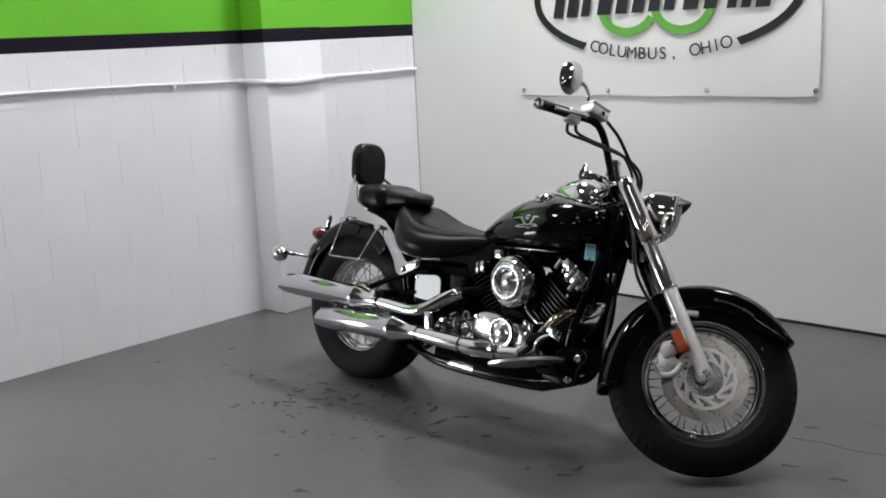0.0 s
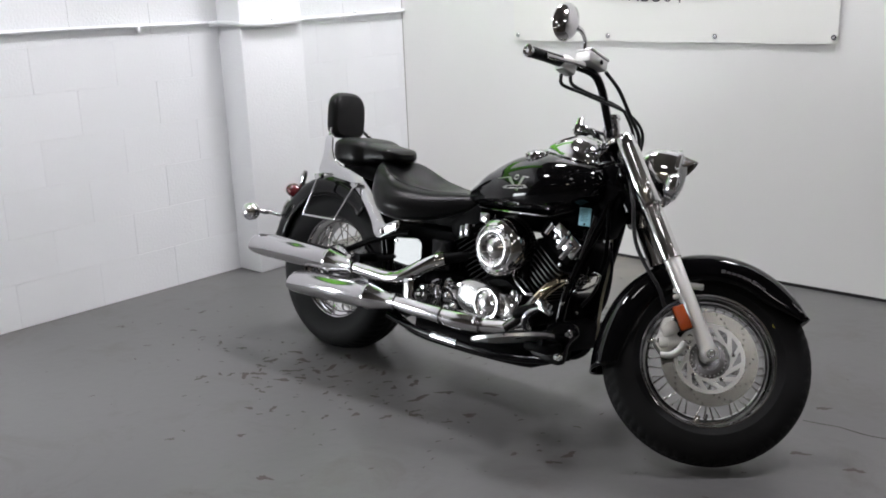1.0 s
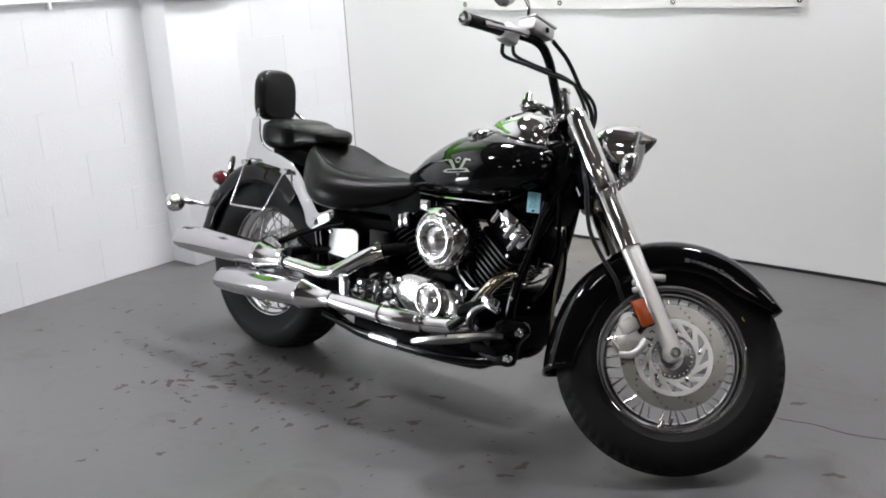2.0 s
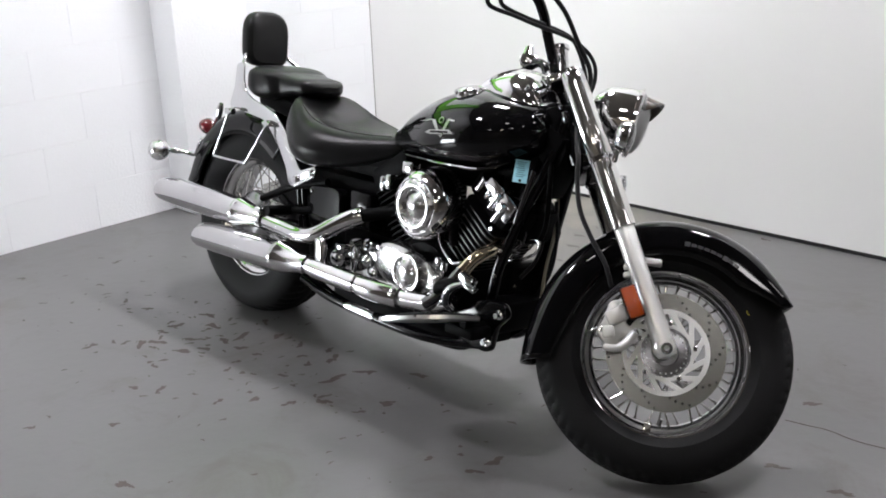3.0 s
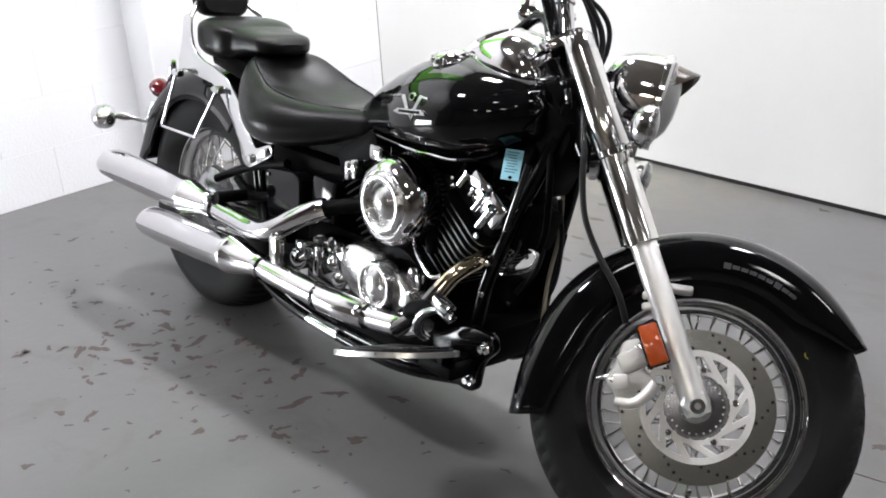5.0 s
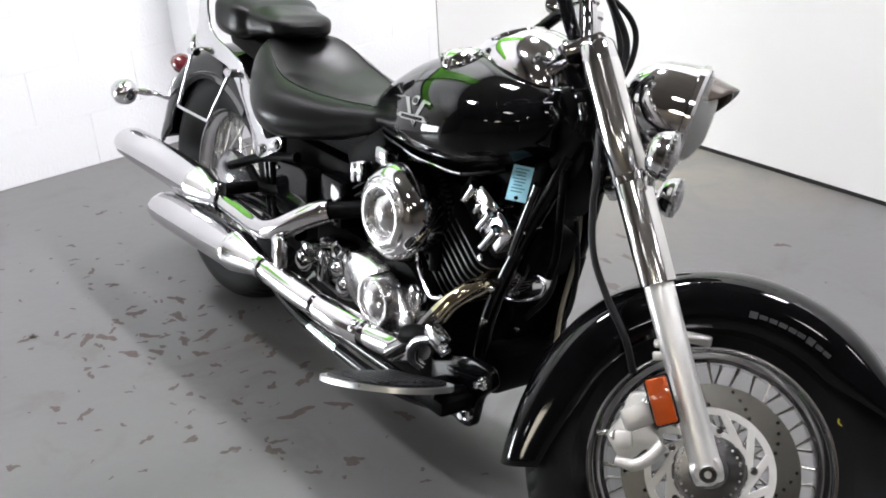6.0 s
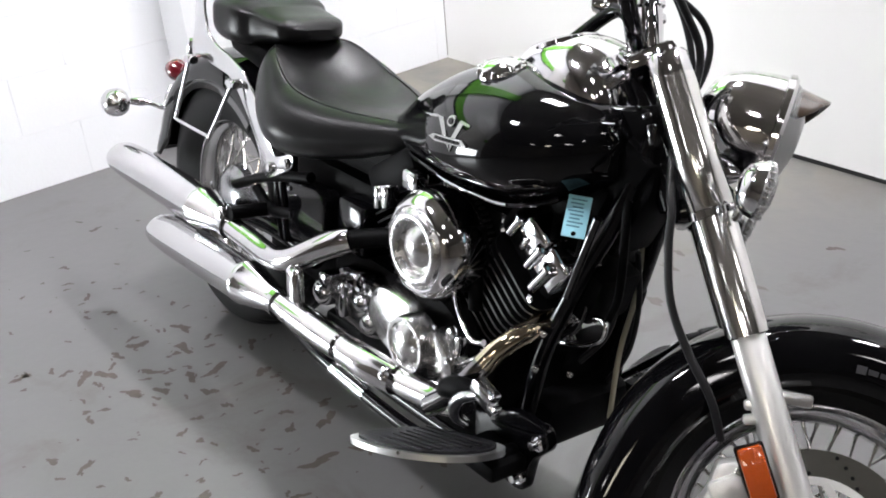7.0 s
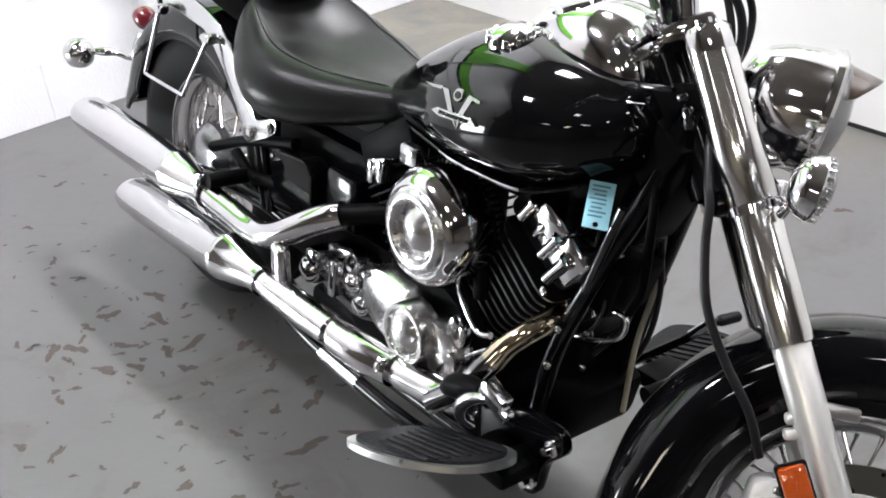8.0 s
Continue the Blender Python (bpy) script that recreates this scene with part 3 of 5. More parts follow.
part("valve", tube([(0.03, -0.01, -0.176), (0.03, -0.02, -0.150)], 0.004, 8, 1, False), CHROME, front)
part("balance_weight", box((0.018, 0.006, 0.026), (0.0, -0.048, -0.178), 0.002), SPOKE, front)

rear = part("rear_wheel", rim_mesh(0.205, 0.062), CHROME, bike, "chrome wire-spoked rear wheel", m=Matrix.Translation(RC))
part("tyre", tyre_mesh(0.331, 0.196, 0.096, 54, square=0.36), TYRE, rear, "wide black rubber rear tyre")
part("hub", lathe([(0, -0.085), (0.02, -0.085), (0.065, -0.078), (0.088, -0.060), (0.092, -0.04), (0.06, -0.02), (0.05, 0.05), (0.09, 0.06), (0, 0.08)], (0, 0, 0), (0, 1, 0), 48), DARK_HUB, rear, "cast alloy drum hub")
spokes(rear, 0.178, 0.088, 0.045, 40)

# front fender ------------------------------------------------------------


def fender(center, a0, a1, r_edge, r_top, half, tail=None, n=64, m=22):
    """A skirted mudguard: an arch of rounded section between two angles round the axle."""
    rings = []
    for i in range(n + 1):
        u = i / n
        a = radians(a0 + (a1 - a0) * u)
        grow, edge = tail(u) if tail else (0.0, 0.0)
        row = []
        for k in range(m + 1):
            s = -1 + 2 * k / m
            e = abs(s)
            y = half * math.copysign(1.5 * e if e < 0.5 else 0.75 + 0.24 * math.sin(min(1.0, (e - 0.5) / 0.28) * math.pi / 2) + 0.02 * (e - 0.5), s)
            drop = (1 - (1 - e ** 2.6) ** 0.8)
            r = (r_top + grow) + (r_edge + edge + grow - r_top - grow) * drop
            row.append((center[0] + r * math.cos(a), y, center[2] + r * math.sin(a)))
        rings.append(row)
    return loft(rings, cap=False, closed=False)


def front_tail(u):
    k = max(0.0, (u - 0.80) / 0.20)
    f = max(0.0, (0.15 - u) / 0.15)
    return 0.020 * k ** 2 - 0.006 * f, 0.022 * k ** 1.5 + 0.064 * f ** 1.4


bm = fender(FC, 34.5, 198, 0.228, 0.320, 0.096, front_tail)
ff = fp("front_fender", bm, BLACK_PAINT, "gloss black deep front mudguard")
sol = ff.modifiers.new("thick", "SOLIDIFY")
sol.thickness, sol.offset = 0.004, 1.0
for k in range(9):
    a0 = 94.0 - 3.45 * k
    part("decal", stroke(FC[0], FC[2], 0.2585 + 0.0016 * math.sin(2.2 * k), 0.2585, a0, a0 - 2.9, 0.007 if k not in (0, 6) else 0.011, -0.1008, 4), GREY_DECAL, ff, "grey script decal as plain bars")
for s in (-1, 1):
    fp("fender_stay", box((0.085, 0.014, 0.018), (0.690, s * 0.102, 0.491), 0.004, Matrix.Rotation(radians(-6), 4, "Y")), ALLOY)

# rear fender
bm = fender(RC, 52, 174, 0.283, 0.372, 0.112, lambda u: (0.004 * u, 0.05 * max(0, (u - 0.9) / 0.1)))
rf = bp("rear_fender", bm, BLACK_PAINT, "gloss black rear mudguard")
sol = rf.modifiers.new("thick", "SOLIDIFY")
sol.thickness, sol.offset = 0.004, 1.0

# fork --------------------------------------------------------------------
FD = Vector((0.411, 0, 0.904)) - Vector((0.788, 0, 0.297))
FL = FD.length
FD.normalize()
F0 = Vector((0.788, 0, 0.297))
for s in (-1, 1):
    base = F0 + Vector((0, s * 0.106, 0))
    hz = FL / 0.753
    fp("fork_slider", lathe([(0, -0.012), (0.022, -0.012), (0.0245, -0.004), (0.0240, 0.03), (0.0235, 0.16), (0.0240, 0.335 * hz), (0.022, 0.34 * hz)], base, FD, 32), SLIDER, "satin alloy fork slider")
    fp("fork_cover", lathe([(0.027, 0.322 * hz), (0.0295, 0.324 * hz), (0.0300, 0.515 * hz), (0.028, 0.52 * hz)], base, FD, 40), FORK_CHROME, "chrome fork cover")
    fp("upper_fork_cover", lathe([(0.030, 0.512 * hz), (0.0318, 0.515 * hz), (0.0320, 0.60 * hz), (0.0312, 0.655 * hz), (0.0305, 0.715 * hz), (0.026, 0.718 * hz)], base, FD, 40), FORK_CHROME, "chrome upper fork shroud")
    fp("fork_band", lathe([(0.0300, 0.500 * hz), (0.0332, 0.501 * hz), (0.0332, 0.512 * hz), (0.0318, 0.513 * hz)], base, FD, 40), CHROME, "chrome clamp band")
    fp("band_bolt", bolt(base + FD * (0.506 * hz) + Vector((0.024, s * 0.024, 0.015)), (0.6, s * 0.6, 0.4), 0.007, 0.010), CHROME)
    fp("fork_cap", lathe([(0.030, 0.715 * hz), (0.030, 0.745 * hz), (0.026, 0.752 * hz), (0.012, 0.752 * hz), (0.012, 0.762 * hz), (0, 0.762 * hz)], base, FD, 32), CHROME, "chrome fork cap")
    fp("axle_clamp", lathe([(0, 0.020), (0.020, 0.020), (0.0255, 0.014), (0.0255, -0.030), (0, -0.030)], base + FD * 0.010, (0, s, 0), 28), ALLOY)
fp("top_clamp", join(box((0.075, 0.20, 0.028), (0.392, 0, 0.900), 0.010, Matrix.Rotation(radians(-33), 4, "Y")), lathe([(0, 0.03), (0.018, 0.03), (0.02, 0)], (0.372, 0, 0.910), (-0.54, 0, 0.84), 20)), CHROME, "chrome top fork clamp")
fp("lower_clamp", box((0.09, 0.21, 0.035), (0.520, 0, 0.715), 0.012, Matrix.Rotation(radians(-33), 4, "Y")), FRAME_BLACK)

for dx, dz, w in ((-0.014, 0.0, 0.030), (-0.012, -0.020, 0.026)):
    fp("slider_lug", box((w, 0.020, 0.014), (0.676 + dx, -0.106, 0.470 + dz), 0.004, Matrix.Rotation(radians(-20), 4, "Y")), SLIDER, "small alloy lug on the slider")
# caliper, reflector
CAL = [(0.652, 0.388), (0.681, 0.401), (0.699, 0.38), (0.699, 0.348), (0.727, 0.335), (0.726, 0.316), (0.702, 0.314), (0.691, 0.290), (0.668, 0.284), (0.654, 0.298), (0.638, 0.313), (0.651, 0.349)]
cal = fp("brake_caliper", join(plate(rounded(CAL, 0.010, 4), -0.112, 0.05, 0.006), box((0.050, 0.020, 0.038), (0.676, -0.115, 0.358), 0.008, Matrix.Rotation(radians(-38), 4, "Y")),
                               box((0.030, 0.016, 0.030), (0.666, -0.116, 0.316), 0.007, Matrix.Rotation(radians(-20), 4, "Y"))), CALIPER, "pale alloy brake caliper", by=(-0.017, 0.0, -0.010))
for cx, cz, cr in ((0.684, 0.386, 0.008), (0.652, 0.318, 0.008)):
    part("bolt", bolt((cx, -0.112, cz), (0, -1, 0), cr, 0.010), SPOKE, cal, "steel caliper bolt")
part("bleed_nipple", lathe([(0, 0.020), (0.004, 0.020), (0.004, 0.008), (0.007, 0.006), (0.007, 0.0)], (0.640, -0.100, 0.318), (-0.8, -0.3, -0.4), 12), SPOKE, cal)
part("torque_arm", tube([(0.664, -0.110, 0.280, 0.008), (0.694, -0.112, 0.284, 0.010), (0.714, -0.113, 0.304, 0.011), (0.726, -0.113, 0.330, 0.010)], 0.009, 12, 5), CALIPER, cal, "curved alloy arm")
refl = fp("side_reflector", box((0.074, 0.012, 0.034), (0.692, -0.136, 0.403), 0.004, Matrix.Rotation(radians(90 - 33), 4, "Y")), AMBER, "amber side reflector", by=(-0.006, -0.001, -0.018))
fp("reflector_frame", box((0.080, 0.010, 0.040), (0.692, -0.129, 0.403), 0.004, Matrix.Rotation(radians(90 - 33), 4, "Y")), ENGINE_BLACK, by=(-0.006, -0.001, -0.018))
fp("brake_hose", tube([(0.313, -0.20, 1.061), (0.363, -0.15, 1.034), (0.413, -0.11, 0.976), (0.452, -0.08, 0.930), (0.462, -0.07, 0.880), (0.456, -0.09, 0.80), (0.472, -0.118, 0.72), (0.482, -0.125, 0.69), (0.492, -0.125, 0.64), (0.515, -0.125, 0.572), (0.556, -0.125, 0.513), (0.603, -0.125, 0.460), (0.632, -0.112, 0.410)], 0.0060, 12, 8), HOSE, "black brake hose")

# headlamp ------------------------------------------------------------------
HLD = Vector((1.0, 0, -0.05)).normalized()
HL = Vector((0.560, 0.010, 0.853))
K = 1.05
lamp = fp("headlamp", lathe([(r * K, h * K) for r, h in ((0, -0.085), (0.026, -0.083), (0.048, -0.074), (0.065, -0.056), (0.074, -0.032), (0.0790, 0.0), (0.080, 0.020), (0.0845, 0.022), (0.0855, 0.030), (0.080, 0.035), (0.077, 0.032))], HL, HLD, 56), CHROME, "chrome round headlamp shell")
part("lens", lathe([(r * K, h * K) for r, h in ((0.078, 0.031), (0.070, 0.043), (0.054, 0.053), (0.030, 0.060), (0, 0.062))], HL, HLD, 48), CLEAR, lamp, "clear ribbed glass")
part("reflector", lathe([(0.083, 0.030), (0.060, 0.0), (0.022, -0.027), (0, -0.029)], HL, HLD, 40), CAST, lamp)
rows = []
for i in range(25):
    a = radians(14 + 152 * i / 24)
    reach = 0.046 * math.sin(radians(180 * i / 24)) ** 0.7
    row = []
    for k in range(6):
        u = k / 5
        p = HL + HLD * (0.034 + (reach + 0.010) * u)
        r = 0.0755 - 0.009 * u
        side = Vector((0, 1, 0))
        up = HLD.cross(side)
        row.append(p + side * (r * math.cos(a)) + up * (r * math.sin(a)))
    rows.append(row)
vz = part("visor", loft(rows, cap=False, closed=False), VISOR, lamp, "smoked peak over the lamp")
sol = vz.modifiers.new("thick", "SOLIDIFY")
sol.thickness = 0.003
fp("lamp_bracket", join(tube([(0.50, -0.03, 0.765, 0.012), (0.545, -0.02, 0.775, 0.012), (0.57, 0, 0.79, 0.012)], 0.012, 12, 4), tube([(0.50, 0.03, 0.765, 0.012), (0.545, 0.02, 0.775, 0.012), (0.57, 0, 0.79, 0.012)], 0.012, 12, 4)), CHROME)
for s in (-1, 1):
    c = Vector((0.574 if s < 0 else 0.586, s * 0.220, 0.740 if s < 0 else 0.732))
    sig = fp("turn_signal", lathe([(0, -0.022), (0.014, -0.021), (0.028, -0.015), (0.036, -0.004), (0.038, 0.004), (0.040, 0.007), (0.037, 0.011)], c, (1, s * -0.05, -0.05), 40), CHROME, "chrome front turn signal with clear lens")
    part("lens", lathe([(0.0365, 0.009), (0.034, 0.018), (0.020, 0.024), (0, 0.026)], c, (1, s * -0.05, -0.05), 32), CLEAR, sig, "clear ribbed lens")
    for k in range(20):
        a = 2 * math.pi * k / 20
        part("rib", box((0.010, 0.0022, 0.004), c + Vector((0.014, 0.0372 * math.cos(a), 0.0372 * math.sin(a))), 0.0006, Matrix.Rotation(a, 4, "X"), 1), CHROME_SOFT, sig)
    fp("signal_stalk", tube([(0.566, s * 0.128, 0.706, 0.007), (0.568, s * 0.165, 0.720, 0.006), (0.570, s * 0.208, 0.737, 0.007)], 0.009, 12, 4), CHROME)

# handlebar -------------------------------------------------------------------
for s in (-1, 1):
    bar = [(0.372, 0, 0.955), (0.376, s * 0.055, 0.957), (0.365, s * 0.10, 0.972), (0.342, s * 0.150, 1.012), (0.318, s * 0.180, 1.058), (0.286, s * 0.212, 1.086 - (0.02 if s > 0 else 0)), (0.230, s * 0.262, 1.078 - (0.06 if s > 0 else 0)), (0.103, s * 0.400, 1.030 - (0.118 if s > 0 else 0))]
    hp("handlebar", tube(bar, 0.0127, 16, 6), FRAME_BLACK, "dark pulled-back handlebar")
    gd = (Vector(bar[-1]) - Vector(bar[-2])).normalized()
    g0 = Vector(bar[-1])
    hp("grip", lathe([(0.0165, -0.128), (0.0175, -0.125), (0.0165, -0.06), (0.0170, -0.008), (0.0175, -0.002), (0.0165, 0.002)], g0, gd, 24), GRIP, "black rubber grip")
    hp("grip_end", lathe([(0.0165, 0.001), (0.0190, 0.003), (0.0190, 0.012), (0.012, 0.017), (0.006, 0.012), (0, 0.012)], g0, gd, 24), CHROME, "chrome grip end")
    hp("switch_housing", join(box((0.055, 0.042, 0.05), g0 - gd * 0.155 - Vector((0, 0, 0.008)), 0.010, Matrix.Rotation(math.atan2(gd.y, gd.x), 4, "Z"))), CAST, "grey alloy switch housing")
    lev = g0 - gd * 0.16 + Vector((0.035, 0, 0.004))
    hp("lever", tube([(*(lev + Vector((0.01, 0, 0))), 0.010), (*(lev + gd * 0.03 + Vector((0.012, 0, 0))), 0.008), (*(lev + gd * 0.09 + Vector((0.012, 0, -0.004))), 0.006), (*(lev + gd * 0.155 + Vector((0.008, 0, -0.006))), 0.0075)], 0.007, 12, 5), CHROME, "polished lever")
    fp("riser", lathe([(0.020, -0.035), (0.020, 0.03), (0.024, 0.034), (0.024, 0.044), (0, 0.048)], (0.374, s * 0.045, 0.945), (-0.3, 0, 1), 20), CHROME, "chrome handlebar riser")
mc = hp("brake_reservoir", join(box((0.058, 0.092, 0.036), (0.272, -0.238, 1.112), 0.008, Matrix.Rotation(radians(-38), 4, "Z") @ Matrix.Rotation(radians(4), 4, "X"))), CAST, "pale alloy brake fluid reservoir")
hp("reservoir_cap", box((0.060, 0.094, 0.008), (0.2725, -0.238, 1.133), 0.003, Matrix.Rotation(radians(-38), 4, "Z") @ Matrix.Rotation(radians(4), 4, "X")), ALLOY)
hp("sight_glass", lathe([(0, 0.002), (0.006, 0.002), (0.008, 0)], (0.302, -0.256, 1.108), (0.79, -0.61, 0), 16), ENGINE_BLACK)
hp("clutch_perch", join(box((0.05, 0.05, 0.03), (0.268, 0.238, 1.082), 0.010), lathe([(0, 0.05), (0.012, 0.045), (0.020, 0.0)], (0.260, 0.24, 1.080), (0, 0.1, 1), 16)), CHROME, "chrome clutch lever perch")
# mirror
hp("mirror_stem", tube([(0.248, -0.262, 1.115, 0.007), (0.244, -0.272, 1.138, 0.0055), (0.240, -0.285, 1.156, 0.0055), (0.226, -0.318, 1.164, 0.0075), (0.210, -0.335, 1.164, 0.010)], 0.006, 12, 6), CHROME, "chrome mirror stem")
bm = lathe([(0, 0.026), (0.3, 0.0245), (0.6, 0.019), (0.85, 0.010), (0.97, 0.002), (1.0, -0.004), (0.95, -0.005), (0, -0.004)], (0, 0, 0), (0, 0, 1), 40)
bm.transform(Matrix.Diagonal((0.070, 0.048, 1, 1)))
mirr = part("mirror", bm, CHROME, bike, "round chrome mirror seen from behind", m=BARS @ Matrix.Translation((0.180, -0.372, 1.158)) @ Vector((0.72, -0.66, 0.10)).to_track_quat("Z", "Y").to_matrix().to_4x4() @ Matrix.Rotation(radians(68), 4, "Z"))
# cables in front of the bars
fp("throttle_cable", tube([(0.19, -0.29, 0.985), (0.20, -0.28, 0.957), (0.26, -0.24, 0.961), (0.313, -0.20, 0.966), (0.384, -0.12, 0.985), (0.434, -0.08, 0.975), (0.462, -0.06, 0.948), (0.469, -0.05, 0.904), (0.458, -0.04, 0.85)], 0.0052, 10, 8), HOSE, "black throttle cable")
fp("throttle_cable", tube([(0.215, -0.275, 0.995), (0.228, -0.265, 0.970), (0.28, -0.22, 0.972), (0.332, -0.165, 0.985), (0.383, -0.09, 1.000), (0.409, -0.07, 0.981), (0.438, -0.06, 0.934), (0.451, -0.05, 0.891), (0.44, -0.04, 0.84)], 0.0052, 10, 8), HOSE)
hp("clutch_cable", tube([(0.285, 0.20, 1.075), (0.36, 0.14, 1.04), (0.42, 0.09, 0.95), (0.42, 0.05, 0.83)], 0.0055, 10, 8), HOSE)

# tank ------------------------------------------------------------------------
TANK = [(-0.176, 0.045, 0.698, 0.014, 0.020), (-0.144, 0.083, 0.704, 0.042, 0.036), (-0.072, 0.122, 0.712, 0.090, 0.050), (0.02, 0.156, 0.722, 0.131, 0.058),
        (0.10, 0.182, 0.735, 0.142, 0.070), (0.18, 0.194, 0.750, 0.138, 0.083), (0.26, 0.188, 0.765, 0.120, 0.096), (0.33, 0.160, 0.778, 0.093, 0.084), (0.375, 0.120, 0.785, 0.068, 0.060), (0.400, 0.070, 0.788, 0.040, 0.054), (0.408, 0.02, 0.790, 0.014, 0.014)]
TANK = [(x + 0.020, w, z - 0.008, up * 0.94, dn) for x, w, z, up, dn in TANK]
rings = []
for i in range(57):
    u = i / 56
    x = -0.156 + 0.584 * (0.5 - 0.5 * math.cos(math.pi * u))
    w, cz, up, dn = blend(TANK, x)
    rings.append(oval(x, 0, cz, max(w, 0.004), max(up, 0.004), max(dn, 0.004), 2.15, 2.5, 56))
tank = bp("fuel_tank", loft(rings), BLACK_PAINT, "gloss black teardrop fuel tank")
pts = []
for i in range(30):
    x = -0.11 + 0.47 * i / 29
    w, cz, up, dn = blend(TANK, x)
    pts.append((x, -w * 0.80, cz - dn * 0.88))
part("seam", tube(pts, 0.0042, 8, 2), BLACK_PAINT, tank)
part("seam_trim", tube([(p[0], p[1] - 0.004, p[2] + 0.001) for p in pts[12:25]], 0.0030, 8, 2), CHROME, tank, "thin chrome trim line")
cap = part("fuel_cap", lathe([(0.040, -0.012), (0.040, 0.002), (0.036, 0.010), (0.033, 0.016), (0.030, 0.014), (0.020, 0.020), (0, 0.022)], (0.159, -0.080, 0.852), (-0.05, -0.22, 1), 40), CHROME, tank, "chrome fuel cap")
for k in range(12):
    a = 2 * math.pi * k / 12
    part("lobe", lathe([(0, 0.010), (0.005, 0.009), (0.007, 0)], (0.159 + 0.036 * math.cos(a), -0.080 + 0.036 * math.sin(a), 0.856 + 0.008 * math.sin(a)), (-0.05, -0.22, 1), 10), CHROME, cap)


def on_tank(x, z):
    """The y of the right flank at x and z."""
    w, cz, up, dn = blend(TANK, x)
    v = (z - cz) / (up if z >= cz else dn)
    e = 2.15 if z >= cz else 2.5
    return -w * max(0.0, 1 - abs(v) ** e) ** (1 / e)


def flank_plate(outline, lift=0.003):
    """A thin emblem piece that follows the tank's flank."""
    bm = bmesh.new()
    a = [bm.verts.new((x, on_tank(x, z) - lift, z)) for x, z in outline]
    b = [bm.verts.new((x, on_tank(x, z) + 0.002, z)) for x, z in outline]
    bm.faces.new(a)
    bm.faces.new(b)
    n = len(a)
    for k in range(n):
        bm.faces.new((a[k], a[(k + 1) % n], b[(k + 1) % n], b[k]))
    return bm


emb = part("emblem", flank_plate([(0.112, 0.780), (0.132, 0.782), (0.160, 0.761), (0.1775, 0.738), (0.150, 0.757)], 0.002), EMBLEM, tank, "chrome winged emblem")
part("wing", flank_plate([(0.187, 0.788), (0.199, 0.788), (0.186, 0.757), (0.1775, 0.738), (0.175, 0.757)], 0.002), EMBLEM, emb)
part("wing", flank_plate([(0.045, 0.767), (0.085, 0.7755), (0.113, 0.7815), (0.112, 0.7765), (0.085, 0.7715)], 0.002), EMBLEM, emb)
part("wing", flank_plate([(0.188, 0.7905), (0.2154, 0.7890), (0.2150, 0.7855), (0.189, 0.7860)], 0.002), EMBLEM, emb)
ball = [(math.cos(2 * math.pi * k / 16), math.sin(2 * math.pi * k / 16)) for k in range(16)]
part("ball", flank_plate([(0.163 + 0.0115 * c, 0.7835 + 0.0085 * d) for c, d in ball], 0.003), EMBLEM, emb)
part("ball_centre", flank_plate([(0.163 + 0.0070 * c, 0.7835 + 0.0048 * d) for c, d in ball], 0.0042), BLACK_PAINT, emb, "black inlay")
part("bar", flank_plate([(0.102, 0.7440), (0.1207, 0.7533), (0.165, 0.7590), (0.209, 0.7640), (0.222, 0.7550), (0.172, 0.7485), (0.130, 0.7430)], 0.004), EMBLEM, emb)
for k in range(7):
    x0 = 0.127 + 0.0110 * k
    z0 = 0.7463 + 0.00125 * k
    part("inlay_bar", flank_plate([(x0, z0), (x0 + 0.0062, z0 + 0.0007), (x0 + 0.0074, z0 + 0.0062), (x0 + 0.0012, z0 + 0.0055)], 0.0052), BLACK_PAINT, emb)

# speedometer shell on the tank
DOME = [(0.112, 0.010, 0.866, 0.008), (0.134, 0.030, 0.868, 0.026), (0.154, 0.044, 0.868, 0.046), (0.19, 0.060, 0.868, 0.062), (0.23, 0.075, 0.868, 0.073), (0.28, 0.082, 0.870, 0.077), (0.33, 0.078, 0.862, 0.072), (0.36, 0.066, 0.848, 0.055), (0.378, 0.046, 0.835, 0.03)]
rings = []
for i in range(25):
    x = 0.112 + 0.266 * i / 24
    w, cz, up = blend(DOME, x)
    rings.append(oval(x + 0.006, 0, cz - 0.018, w, up, 0.035, 2.3, 2.0, 40))
dome = bp("speedometer_shell", loft(rings), CHROME, "chrome speedometer shell on the tank")
part("dial", lathe([(0.052, 0.0), (0.052, 0.006), (0.046, 0.008), (0.044, 0.004), (0, 0.004)], (0.222, 0, 0.903), (-0.42, 0, 0.90), 40), [CHROME], dome, "chrome dial rim")
part("dial_face", lathe([(0.044, 0.0055), (0, 0.0055)], (0.222, 0, 0.903), (-0.42, 0, 0.90), 32), ENGINE_BLACK, dome)

# seats -----------------------------------------------------------------------
SEAT = [(-0.600, 0.075, 0.690, 0.756, 0.760), (-0.585, 0.108, 0.650, 0.768, 0.766), (-0.55, 0.146, 0.605, 0.764, 0.750), (-0.50, 0.172, 0.582, 0.746, 0.720), (-0.44, 0.188, 0.574, 0.724, 0.696), (-0.38, 0.186, 0.574, 0.711, 0.686),
        (-0.30, 0.158, 0.585, 0.702, 0.684), (-0.22, 0.124, 0.605, 0.702, 0.692), (-0.16, 0.098, 0.625, 0.705, 0.701), (-0.115, 0.080, 0.640, 0.706, 0.705), (-0.085, 0.060, 0.655, 0.700, 0.698)]
